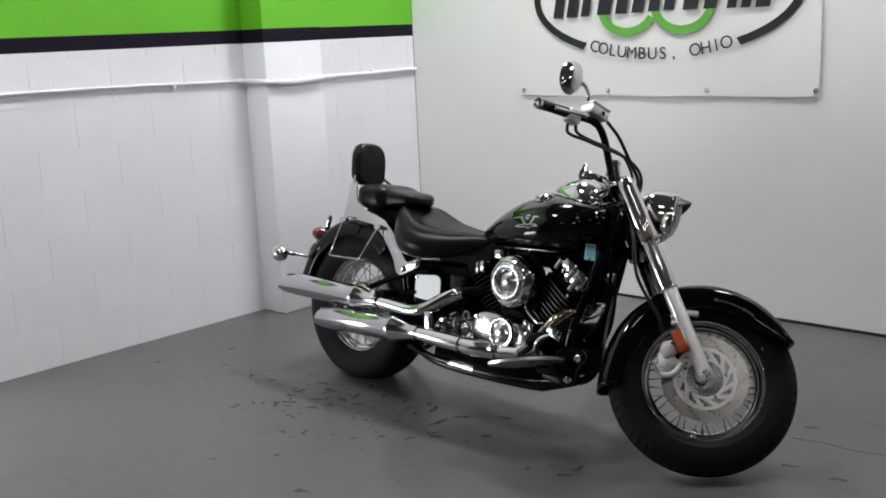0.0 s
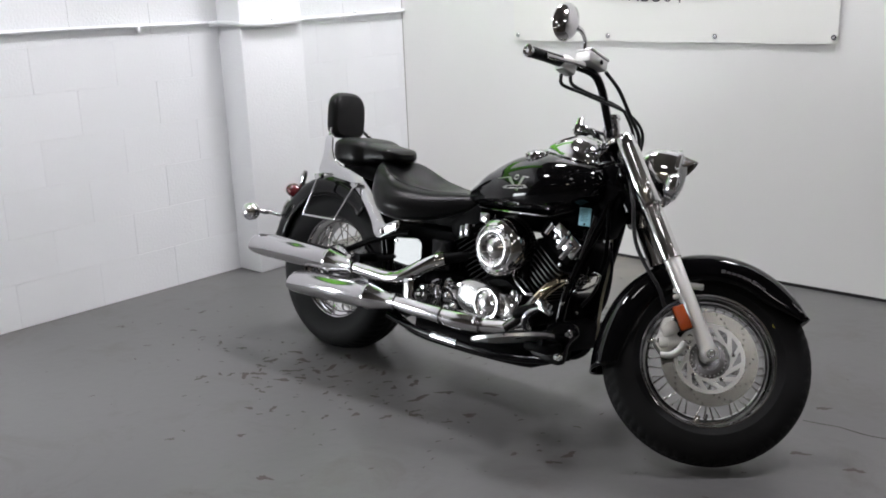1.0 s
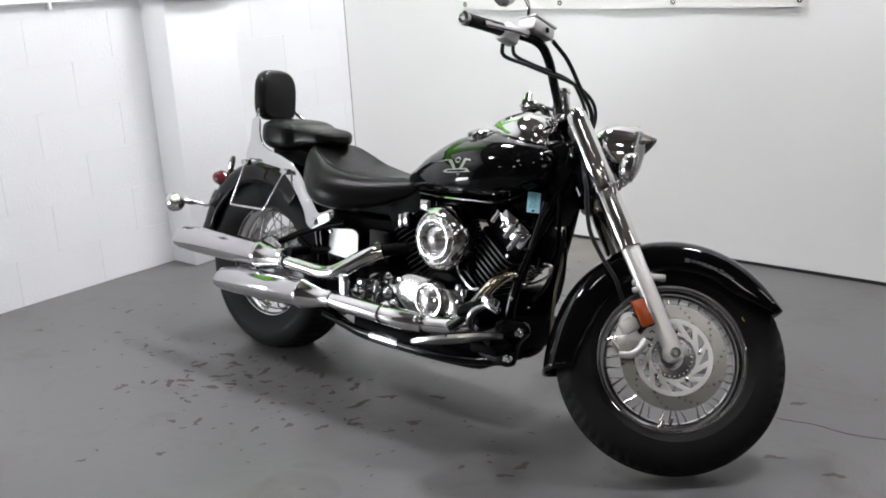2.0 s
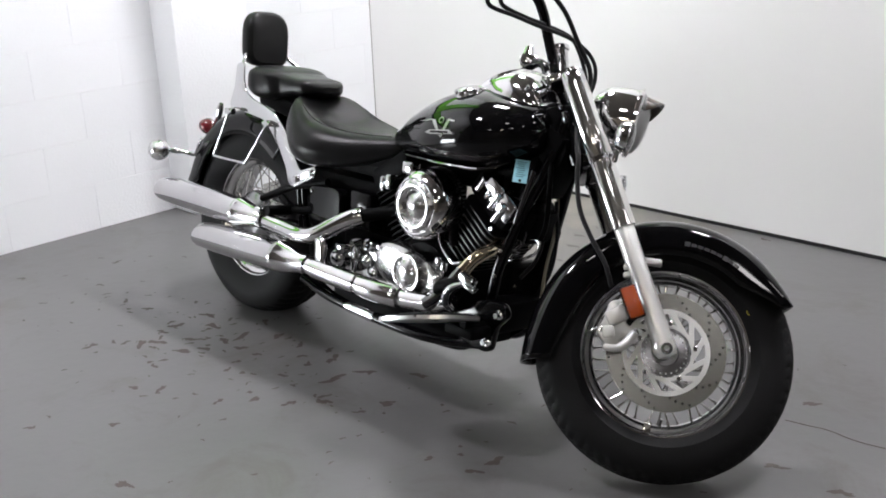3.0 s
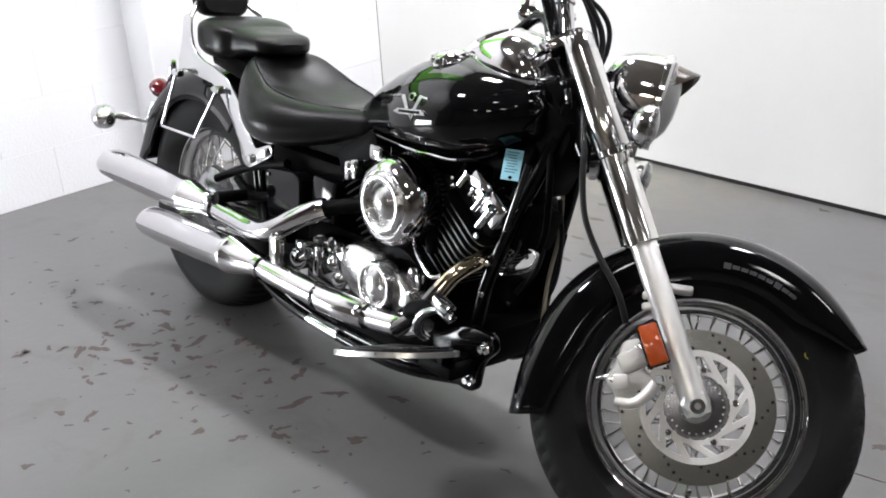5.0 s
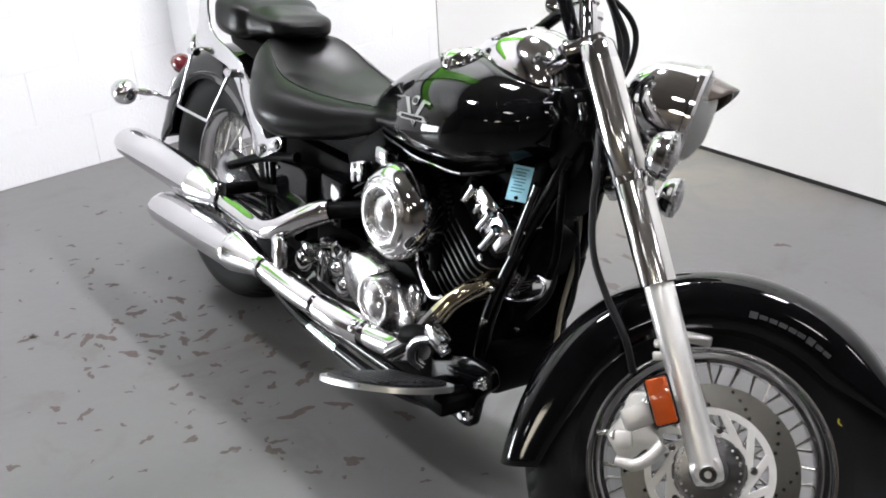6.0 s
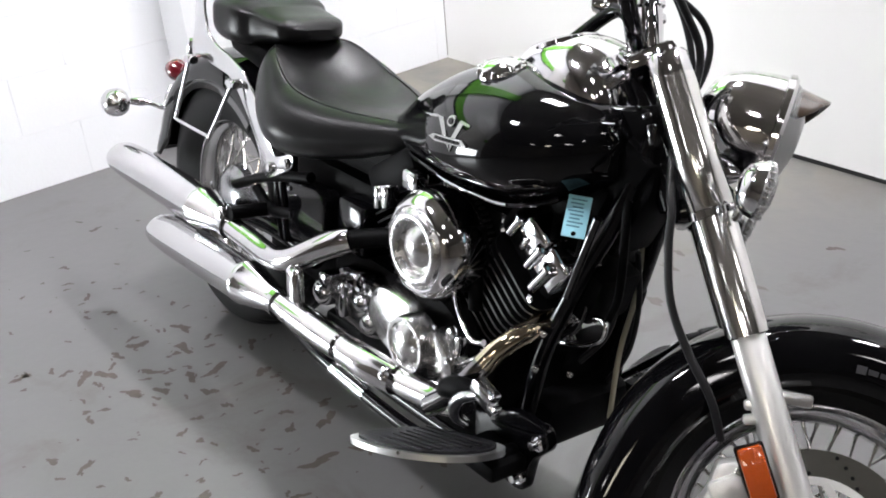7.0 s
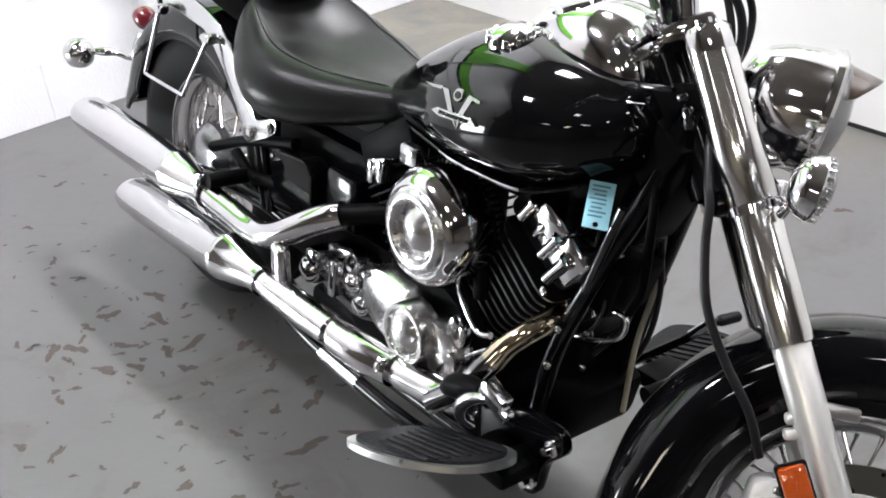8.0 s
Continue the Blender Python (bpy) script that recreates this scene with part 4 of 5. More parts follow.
SEAT_HALF = [(0.0, 0.0), (0.45, 0.0), (0.78, 0.02), (0.92, 0.12), (1.0, 0.36), (0.985, 0.56), (0.93, 0.75), (0.85, 0.89), (0.74, 0.975), (0.65, 1.0)]


def seat_ring(x):
    """A saddle section: a skirt that bulges outwards, a soft rim, and the hollow between the rims."""
    w, zb, zr, zc = blend(SEAT, x)
    zr -= 0.010 * min(1.0, max(0.0, (x + 0.56) / 0.12))
    side = [(w * a, zb + (zr - zb) * h) for a, h in SEAT_HALF]
    for a in (0.57, 0.48, 0.37, 0.25, 0.12):
        k = a / 0.65
        side.append((w * a, zc + (zr - zc) * k * k * (3 - 2 * k)))
    side.append((0.0, zc))
    half = [tuple(q) for q in smooth_path(side, 3)]
    return [(x, -0.006 - y, z) for y, z in half] + [(x, -0.006 + y, z) for y, z in half[-2:0:-1]]


seat = bp("rider_seat", loft([seat_ring(-0.600 + 0.515 * i / 52) for i in range(53)]), LEATHER, "broad black leather rider saddle with a hollow top")
pts = []
for side in (1, -1):
    row = []
    for k in range(16):
        x = -0.15 - 0.415 * k / 15
        w, zb, zr, zc = blend(SEAT, x)
        row.append((x, -0.006 + side * w * 0.68, zr + 0.0003 - 0.010 * min(1.0, max(0.0, (x + 0.56) / 0.12))))
    pts += row if side == 1 else [(-0.585, 0.055, 0.7695), (-0.590, -0.006, 0.7665), (-0.585, -0.067, 0.7695)] + row[::-1]
part("piping", tube(pts, 0.0018, 8, 3), LEATHER, seat, "raised seam")
PIL = [(-0.838, 0.070, 0.800, 0.022, 0.030), (-0.830, 0.106, 0.800, 0.038, 0.052), (-0.79, 0.121, 0.800, 0.048, 0.064), (-0.72, 0.122, 0.800, 0.047, 0.064), (-0.69, 0.114, 0.799, 0.042, 0.058), (-0.665, 0.098, 0.797, 0.036, 0.048),
       (-0.61, 0.090, 0.796, 0.030, 0.034), (-0.565, 0.082, 0.795, 0.027, 0.028), (-0.542, 0.064, 0.794, 0.019, 0.020), (-0.530, 0.035, 0.793, 0.008, 0.009)]
rings = []
for i in range(45):
    x = -0.838 + 0.308 * i / 44
    w, cz, up, dn = blend(PIL, x)
    rings.append(oval(x, -0.008, cz, w, up, dn, 3.7, 3.7, 52))
bp("pillion_seat", loft(rings), LEATHER, "black leather pillion seat")
bp("pillion_base", box((0.26, 0.18, 0.06), (-0.675, 0, 0.725), 0.02, Matrix.Rotation(radians(10), 4, "Y")), ENGINE_BLACK, "black moulded base below the pillion seat")
# backrest
rings = []
PADW, PADH = 0.084, 0.091
for k in range(13):
    u = k / 12
    th = -0.030 + 0.060 * u
    f = 1 - 0.16 * abs(2 * u - 1) ** 3
    ring = []
    for j in range(44):
        a = 2 * math.pi * j / 44
        c, s = math.cos(a), math.sin(a)
        e = 2 / (3.0 if s > 0 else 4.5)
        ring.append((-0.905 + th - 0.10 * PADH * s, PADW * f * math.copysign(abs(c) ** e, c), 0.927 + PADH * f * math.copysign(abs(s) ** e, s)))
    rings.append(ring)
bp("backrest_pad", loft(rings), LEATHER, "black leather backrest pad")
for s in (-1, 1):
    bp("backrest_bar", tube([(-0.835, s * 0.130, 0.77), (-0.850, s * 0.128, 0.82), (-0.885, s * 0.09, 0.86), (-0.915, s * 0.055, 0.90)], 0.007, 12, 6), CHROME, "chrome backrest bar")
    high = 2.0 if s < 0 else 0.752
    # flat chrome side plates that carry backrest and fender
    y = s * 0.150 - (0.006 if s > 0 else 0)
    outline = rounded([(-0.842, 0.845), (-0.800, 0.855), (-0.800, 0.80), (-0.785, 0.760), (-0.740, 0.738), (-0.681, 0.727), (-0.615, 0.706), (-0.556, 0.658), (-0.512, 0.598), (-0.470, 0.548), (-0.398, 0.575), (-0.392, 0.548), (-0.420, 0.530),
                       (-0.500, 0.492), (-0.528, 0.502), (-0.545, 0.550), (-0.588, 0.605), (-0.635, 0.652), (-0.680, 0.682), (-0.755, 0.690), (-0.835, 0.700), (-0.868, 0.690), (-0.872, 0.715), (-0.850, 0.77)], 0.012, 3)
    outline = [(px, min(pz, high)) for px, pz in outline]
    sp = bp("side_plate", plate(outline, y, 0.006, 0.0015), CHROME_SOFT, "flat chrome bracket plate beside the fender")
    for x, z in ((-0.412, 0.551), (-0.484, 0.522)):
        part("bolt", bolt((x, y if s < 0 else y + 0.006, z), (0, s, 0), 0.012, 0.010), CHROME, sp)
    for x, z in ((-0.848, 0.688), (-0.632, 0.674)):
        part("mount", join(tube([(x - 0.018, s * 0.166, z), (x + 0.018, s * 0.166, z)], 0.009, 12, 1, False), tube([(x, s * 0.15, z), (x, s * 0.175, z)], 0.011, 12, 1, False)), CHROME, sp)
    bp("bag_loop", tube([(-0.850, s * 0.168, 0.685), (-0.908, s * 0.175, 0.552), (-0.912, s * 0.177, 0.536), (-0.895, s * 0.178, 0.531), (-0.735, s * 0.182, 0.534), (-0.718, s * 0.182, 0.538), (-0.708, s * 0.181, 0.552), (-0.632, s * 0.168, 0.672)], 0.0048, 12, 5), CHROME, "chrome wire loop")

# tail lamp and rear signals
tl = bp("tail_lamp", lathe([(0, 0.028), (0.020, 0.025), (0.032, 0.012), (0.034, 0.0), (0.03, -0.02)], (-1.140, 0, 0.600), (-0.95, 0, 0.3), 32), RED, "red tail lamp")
bp("tail_bracket", box((0.03, 0.09, 0.11), (-1.165, 0, 0.53), 0.008), FRAME_BLACK)
bp("rear_reflector", lathe([(0, 0.012), (0.028, 0.010), (0.034, 0.0)], (-1.205, -0.02, 0.490), (-0.98, 0, 0.15), 28), RED, "round red reflector")
sl = bp("small_lamp", lathe([(0, 0.026), (0.018, 0.022), (0.026, 0.008), (0.027, -0.010), (0.016, -0.024)], (-1.108, -0.088, 0.606), (-0.9, -0.35, 0.1), 24), RED, "small red lamp")
part("cap", lathe([(0.0285, 0.006), (0.0290, 0.0), (0.0285, -0.006), (0.020, -0.026), (0.010, -0.030), (0, -0.030)], (-1.103, -0.086, 0.606), (-0.9, -0.35, 0.1), 24), RED, sl, "red lamp back")
bp("small_lamp_stay", tube([(-1.105, -0.085, 0.585), (-1.100, -0.088, 0.560), (-1.090, -0.090, 0.530)], 0.006, 10, 4), CHROME)
bp("lamp_post", tube([(-1.092, -0.060, 0.615, 0.009), (-1.080, -0.060, 0.645, 0.011), (-1.072, -0.060, 0.672, 0.012), (-1.066, -0.060, 0.690, 0.008)], 0.01, 14, 5), CHROME, "short chrome post on the rear mudguard")
for s in (-1, 1):
    c = Vector((-1.213, s * 0.214, 0.507))
    sig = bp("turn_signal", lathe([(0, 0.040), (0.018, 0.036), (0.032, 0.020), (0.0375, 0.0), (0.034, -0.018), (0.030, -0.024)], c, (1, 0, 0), 36), CHROME, "chrome rear turn signal")
    part("lens", lathe([(0.032, -0.020), (0.022, -0.034), (0, -0.038)], c, (1, 0, 0), 28), AMBER, sig, "amber lens")
    bp("signal_stalk", tube([(-1.213, s * 0.175, 0.507, 0.008), (-1.205, s * 0.15, 0.505, 0.011), (-1.19, s * 0.13, 0.503, 0.007), (-1.15, s * 0.105, 0.50, 0.008), (-1.135, s * 0.10, 0.535, 0.008), (-1.12, s * 0.095, 0.56, 0.008)], 0.008, 12, 5), CHROME, "chrome stalk")

# frame ---------------------------------------------------------------------------
for s in (-1, 1):
    bp("down_tube", tube([(0.455, s * 0.03, 0.83), (0.425, s * 0.05, 0.70), (0.385, s * 0.075, 0.58), (0.335, s * 0.095, 0.42), (0.315, s * 0.10, 0.28), (0.27, s * 0.105, 0.20), (0.15, s * 0.11, 0.175), (-0.25, s * 0.115, 0.175), (-0.42, s * 0.12, 0.22)], 0.016, 16, 6), FRAME_BLACK, "black frame down tube")
    bp("swing_arm", tube([(-0.36, s * 0.105, 0.34), (-0.55, s * 0.115, 0.36), (-0.81, s * 0.125, 0.325)], 0.020, 14, 5), FRAME_BLACK)
    bp("upper_stay", tube([(-0.36, s * 0.125, 0.53), (-0.526, s * 0.135, 0.487), (-0.68, s * 0.135, 0.425)], 0.012, 14, 5), ENGINE_BLACK)
bp("backbone", tube([(0.46, 0, 0.80), (0.20, 0, 0.72), (-0.10, 0, 0.66), (-0.30, 0, 0.58)], 0.03, 16, 5), FRAME_BLACK)
bp("steering_head", lathe([(0.034, -0.10), (0.034, 0.10), (0, 0.10)], (0.437, 0, 0.795), (-0.574, 0, 0.819), 24), FRAME_BLACK)
bp("gusset", plate(rounded([(0.33, 0.82), (0.45, 0.86), (0.475, 0.74), (0.405, 0.60), (0.36, 0.66)], 0.02), -0.045, 0.09, 0.006), ENGINE_BLACK)
SC = rounded([(-0.414, 0.512), (-0.295, 0.524), (-0.268, 0.510), (-0.266, 0.44), (-0.30, 0.400), (-0.40, 0.388), (-0.414, 0.41)], 0.014)
sc = bp("side_cover", plate(SC, -0.150, 0.05, 0.005), BLACK_PAINT, "gloss black side cover", smooth=False)
part("screw", bolt((-0.403, -0.151, 0.498), (0, -1, 0), 0.005, 0.004), CHROME_SOFT, sc)
for x in (-0.498, -0.474):
    bp("frame_post", tube([(x, -0.130, 0.50), (x + 0.03, -0.130, 0.36)], 0.009, 12, 1, False), FRAME_BLACK)
bp("regulator_box", box((0.10, 0.06, 0.11), (-0.195, -0.105, 0.475), 0.012), FRAME_BLACK, "black box below the saddle")
bp("battery_box", box((0.34, 0.20, 0.29), (-0.32, 0.01, 0.415), 0.02), ENGINE_BLACK)
bp("under_seat_panel", plate(rounded([(-0.38, 0.60), (-0.14, 0.64), (-0.10, 0.61), (-0.14, 0.57), (-0.36, 0.57)], 0.015), -0.085, 0.17, 0.01), ENGINE_BLACK)
bp("left_side_cover", plate(SC, 0.10, 0.05, 0.007), BLACK_PAINT)
bp("passenger_peg", join(tube([(-0.515, -0.13, 0.417), (-0.515, -0.19, 0.419), (-0.515, -0.235, 0.42)], 0.016, 14, 2), tube([(-0.57, -0.14, 0.45, 0.012), (-0.50, -0.14, 0.42, 0.012), (-0.40, -0.14, 0.44, 0.012)], 0.012, 12, 4)), ENGINE_BLACK, "black folded passenger peg")
bp("clamp_bolt", lathe([(0, 0.014), (0.012, 0.012), (0.016, 0.004), (0.016, -0.02)], (-0.545, -0.240, 0.415), (0.1, -1, 0.2), 20), CHROME_SOFT)

# engine ---------------------------------------------------------------------------
bp("crankcase", join(box((0.40, 0.26, 0.19), (0.02, 0, 0.305), 0.04), lathe([(0, 0.14), (0.10, 0.14), (0.12, 0.12), (0.12, -0.12), (0.10, -0.14), (0, -0.14)], (0.10, 0, 0.34), (0, 1, 0), 36)), ENGINE_BLACK, "black engine crankcase")


bp("gearbox", box((0.26, 0.22, 0.20), (-0.17, 0, 0.32), 0.03), ENGINE_BLACK)
bp("sump", box((0.56, 0.23, 0.09), (-0.04, 0, 0.205), 0.02), ENGINE_BLACK)


def cylinder_stack(ox, oz, lean):
    """A finned cylinder with its head; lean: degrees forward from upright."""
    d = Vector((math.sin(radians(lean)), 0, math.cos(radians(lean))))
    rot = Matrix.Rotation(radians(lean), 4, "Y")
    base = Vector((ox, 0, oz))
    cyl = bp("cylinder", join(box((0.115, 0.16, 0.24), base + d * 0.18, 0.02, rot)), ENGINE_BLACK, "black finned cylinder")
    off = 0.012 if lean > 0 else 0.0
    for k in range(11):
        h = 0.092 + 0.0168 * k
        w = 0.130 + 0.003 * min(k, 8)
        o = rounded([(-w / 2, -0.118), (w / 2, -0.118), (w / 2, 0.118), (-w / 2, 0.118)], 0.035, 6)
        bm = bmesh.new()
        lo = [bm.verts.new((x, y, -0.0022)) for x, y in o]
        hi = [bm.verts.new((x, y, 0.0022)) for x, y in o]
        top = bm.faces.new(hi)
        bot = bm.faces.new(lo)
        for j in range(len(o)):
            f = bm.faces.new((lo[j], lo[(j + 1) % len(o)], hi[(j + 1) % len(o)], hi[j]))
            # pale edge colour only on the side that catches light, black elsewhere
            f.material_index = 1 if o[j][0] + o[(j + 1) % len(o)][0] > -0.05 else 0
        bm.transform(Matrix.Translation(base + d * h + rot @ Vector((off, 0, 0))) @ rot)
        part("fin", bm, [ENGINE_BLACK, FIN_EDGE if lean > 0 else ENGINE_BLACK], cyl, smooth=False)
    bp("cylinder_head", join(box((0.165, 0.20, 0.07), base + d * 0.305, 0.018, rot), box((0.11, 0.12, 0.05), base + d * 0.355, 0.02, rot)), ENGINE_BLACK)
    if lean > 0:
        def at(u, y, v):
            return base + rot @ Vector((u, y, v))
        hcov = bp("head_cover", box((0.112, 0.050, 0.050), at(0.030, -0.085, 0.350), 0.006, rot), CHROME, "polished cylinder head cover")
        part("boss", box((0.060, 0.050, 0.044), at(0.000, -0.101, 0.357), 0.008, rot, 3), CHROME, hcov)
        part("boss", box((0.056, 0.050, 0.062), at(0.060, -0.098, 0.348), 0.006, rot, 3), CHROME, hcov)
        part("boss", box((0.030, 0.030, 0.040), at(0.012, -0.100, 0.330), 0.005, rot), CHROME, hcov)
        for u, y, v0, v1, r in ((-0.041, -0.115, 0.306, 0.346, 0.0095), (0.026, -0.122, 0.311, 0.358, 0.0095), (0.059, -0.124, 0.297, 0.352, 0.0105), (-0.004, -0.122, 0.320, 0.340, 0.0065)):
            part("post", lathe([(0, 0), (r * 0.8, 0), (r, 0.002), (r, v1 - v0), (r * 1.3, v1 - v0 + 0.001), (r * 1.3, v1 - v0 + 0.005), (r * 0.8, v1 - v0 + 0.008), (0, v1 - v0 + 0.008)], at(u, y, v0), d, 20), CHROME, hcov)


cylinder_stack(0.095, 0.345, 38)
cylinder_stack(0.045, 0.345, -32)
bp("fin_bolt", bolt((0.320, -0.122, 0.522), (0, -1, 0), 0.007, 0.005), CHROME_SOFT)
# air cleaner
AC, AX = Vector((0.101, -0.193, 0.545)), Vector((0, -1, 0.0))
ac = bp("air_cleaner", lathe([(0.0715, -0.004), (0.0735, 0.0015), (0.0760, 0.0025), (0.080, 0.001), (0.089, -0.009), (0.097, -0.024), (0.1005, -0.042), (0.101, -0.072), (0.096, -0.080)], AC, AX, 64), CHROME, "round chrome air cleaner cover")
part("ring", lathe([(0.0435, -0.007), (0.0450, 0.001), (0.0470, 0.0055), (0.0500, 0.0090), (0.0545, 0.0110), (0.0590, 0.0112), (0.0640, 0.0094), (0.0685, 0.0060), (0.0715, 0.0015), (0.0730, -0.0015)], AC, AX, 64), BRUSHED, ac, "broad polished ring")
part("dish", lathe([(0, 0.012), (0.012, 0.011), (0.026, 0.006), (0.038, -0.003), (0.045, -0.008)], AC, AX, 48), POLISHED, ac, "raised polished centre")
part("back_plate", lathe([(0.095, -0.076), (0.099, -0.080), (0.099, -0.100), (0.0, -0.100)], AC, AX, 48), ENGINE_BLACK, ac)
bm = bmesh.new()
for k in range(56):
    a = 2 * math.pi * k / 56
    box((0.006, 0.012, 0.0045), AC + Vector((0.101 * math.cos(a), 0.088, 0.101 * math.sin(a))), 0, Matrix.Rotation(-a, 4, "Y"), 1, bm)
part("toothed_ring", bm, FIN_EDGE, ac, "black toothed ring behind the cover", smooth=False)
for k in range(3):
    a = 2 * math.pi * (k + 0.05) / 3
    part("dimple", lathe([(0, 0.004), (0.008, 0.003), (0.012, -0.004)], AC + Vector((0.091 * math.cos(a), 0.022, 0.091 * math.sin(a))), (0.6 * math.cos(a), -0.8, 0.6 * math.sin(a)), 16), CHROME, ac)
bp("coil_box", box((0.30, 0.12, 0.11), (0.22, 0, 0.655), 0.02), ENGINE_BLACK)
bp("intake", box((0.10, 0.12, 0.10), (0.075, -0.07, 0.56), 0.02), ENGINE_BLACK)
for x, z, w, h in ((0.010, 0.633, 0.045, 0.035), (-0.068, 0.580, 0.022, 0.045), (-0.092, 0.572, 0.018, 0.045)):
    bp("tank_bracket", box((w, 0.03, h), (x, -0.132, z), 0.006), CHROME, "polished bracket block")
# right engine covers
cov = rounded([(-0.088, 0.372), (-0.070, 0.410), (-0.03, 0.424), (0.06, 0.418), (0.075, 0.33), (0.01, 0.290), (-0.04, 0.300), (-0.084, 0.335)], 0.024, 5)
bp("clutch_housing", plate([(x + 0.012, z) for x, z in cov], -0.170, 0.06, 0.016), POLISHED, "polished clutch housing")
cc = bp("clutch_cover", lathe([(0, 0.012), (0.014, 0.011), (0.030, 0.006), (0.040, -0.002), (0.042, 0.0015), (0.0435, 0.0025), (0.051, 0.0025), (0.0535, -0.002), (0.055, -0.04)], (0.094, -0.200, 0.360), (0, -1, 0), 48), POLISHED, "round polished clutch cover")
for k in range(3):
    a = 2 * math.pi * (k + 0.1) / 3
    part("screw", bolt((0.094 + 0.032 * math.cos(a), -0.203, 0.360 + 0.032 * math.sin(a)), (0, -1, 0), 0.005, 0.004), CHROME_SOFT, cc)
wc = rounded([(0.112, 0.400), (0.145, 0.402), (0.186, 0.368), (0.194, 0.335), (0.168, 0.298), (0.120, 0.308)], 0.016, 5)
bp("pump_cover", plate([(x + 0.014, z) for x, z in wc], -0.182, 0.06, 0.012), POLISHED, "small polished pump cover")
for x, z in ((-0.066, 0.398), (0.183, 0.372), (0.176, 0.300)):
    bp("cover_bolt", bolt((x + 0.013, -0.172 if x < 0 else -0.183, z), (0, -1, 0), 0.006, 0.006), CHROME_SOFT)
# starter and small polished fittings behind the clutch
gc = rounded([(-0.262, 0.350), (-0.215, 0.392), (-0.105, 0.405), (-0.060, 0.370), (-0.050, 0.285), (-0.120, 0.262), (-0.235, 0.275), (-0.265, 0.305)], 0.025, 5)
bp("gear_case_cover", plate(gc, -0.138, 0.04, 0.014), DARK_CHROME, "polished gear case cover, darkened for its reflections")
bp("starter_cap", join(lathe([(0, 0.010), (0.016, 0.008), (0.026, 0.0), (0.029, -0.012), (0.029, -0.07)], (-0.243, -0.170, 0.325), (0, -1, 0.05), 28), box((0.036, 0.05, 0.036), (-0.228, -0.150, 0.356), 0.008)), CHROME, "polished starter end cap")
bp("strap", box((0.020, 0.04, 0.080), (-0.167, -0.150, 0.338), 0.008, Matrix.Rotation(0.08, 4, "Y")), CHROME, "upright polished strap")
bp("hose_clip", lathe([(0.012, -0.01), (0.012, 0.006), (0.017, 0.008), (0.020, 0.0), (0.020, -0.03)], (-0.120, -0.150, 0.388), (0, -1, 0.2), 24), CHROME)
for x, y, z, r, h in ((-0.200, -0.152, 0.345, 0.014, 0.05), (-0.135, -0.150, 0.340, 0.022, 0.05), (-0.105, -0.150, 0.305, 0.024, 0.05)):
    bp("engine_cap", lathe([(0, 0.006), (r * 0.5, 0.005), (r * 0.85, -0.002), (r, -0.010), (r, -h)], (x, y, z), (0, -1, 0.05), 28), CHROME_SOFT, "small polished engine cap")
bp("pushrod_cover", tube([(0.176, -0.118, 0.600), (0.182, -0.122, 0.534), (0.188, -0.120, 0.450)], 0.014, 16, 4), ENGINE_BLACK, "black pushrod cover")
bp("oil_pipe", tube([(0.134, -0.125, 0.462), (0.166, -0.140, 0.442), (0.204, -0.150, 0.420), (0.226, -0.152, 0.412), (0.248, -0.150, 0.418)], 0.0058, 12, 6), CHROME, "chrome oil pipe")
bp("fitting", join(box((0.024, 0.03, 0.022), (0.174, -0.15, 0.405), 0.006, Matrix.Rotation(0.5, 4, "Y")), box((0.016, 0.026, 0.040), (0.192, -0.150, 0.388), 0.005)), CHROME_SOFT)
bp("link_rod", tube([(0.202, -0.160, 0.359), (0.244, -0.150, 0.392)], 0.004, 10, 1, False), CHROME)
bp("horn_bracket", tube([(0.285, 0, 0.425), (0.298, 0, 0.440), (0.306, 0, 0.458), (0.325, 0, 0.476), (0.345, 0, 0.480), (0.352, 0, 0.462)], 0.0055, 10, 5), SPOKE)
bp("horn_bracket", tube([(0.30, -0.05, 0.50), (0.335, -0.06, 0.515), (0.362, -0.06, 0.505), (0.368, -0.055, 0.485)], 0.0045, 10, 5), CHROME_SOFT)
bp("horn_bracket", tube([(0.340, -0.060, 0.436), (0.384, -0.062, 0.450), (0.424, -0.060, 0.476), (0.428, -0.058, 0.504), (0.403, -0.056, 0.506), (0.364, -0.055, 0.486)], 0.0042, 10, 5), CHROME_SOFT, "bright wire bracket before the engine")
bp("cable_guide", box((0.012, 0.012, 0.030), (0.487, -0.080, 0.830), 0.003, Matrix.Rotation(-0.35, 4, "Y")), FRAME_GLOSS, "black cable guide")
bp("cable_guide", box((0.014, 0.010, 0.010), (0.472, -0.080, 0.853), 0.003, Matrix.Rotation(-0.5, 4, "Y")), FRAME_GLOSS)
bp("clamp_edge", box((0.052, 0.012, 0.009), (0.432, -0.080, 0.855), 0.003, Matrix.Rotation(-0.2, 4, "Y")), FRAME_GLOSS)
bp("wire_clip", tube([(0.393, -0.082, 0.824), (0.417, -0.082, 0.829), (0.411, -0.082, 0.817)], 0.0014, 8, 1, False), CHROME_SOFT, "small bright wire clip")
bp("brace_rod", tube([(0.428, -0.105, 0.690), (0.408, -0.110, 0.615), (0.390, -0.112, 0.550)], 0.0075, 14, 4), FRAME_GLOSS, "gloss black brace rod")
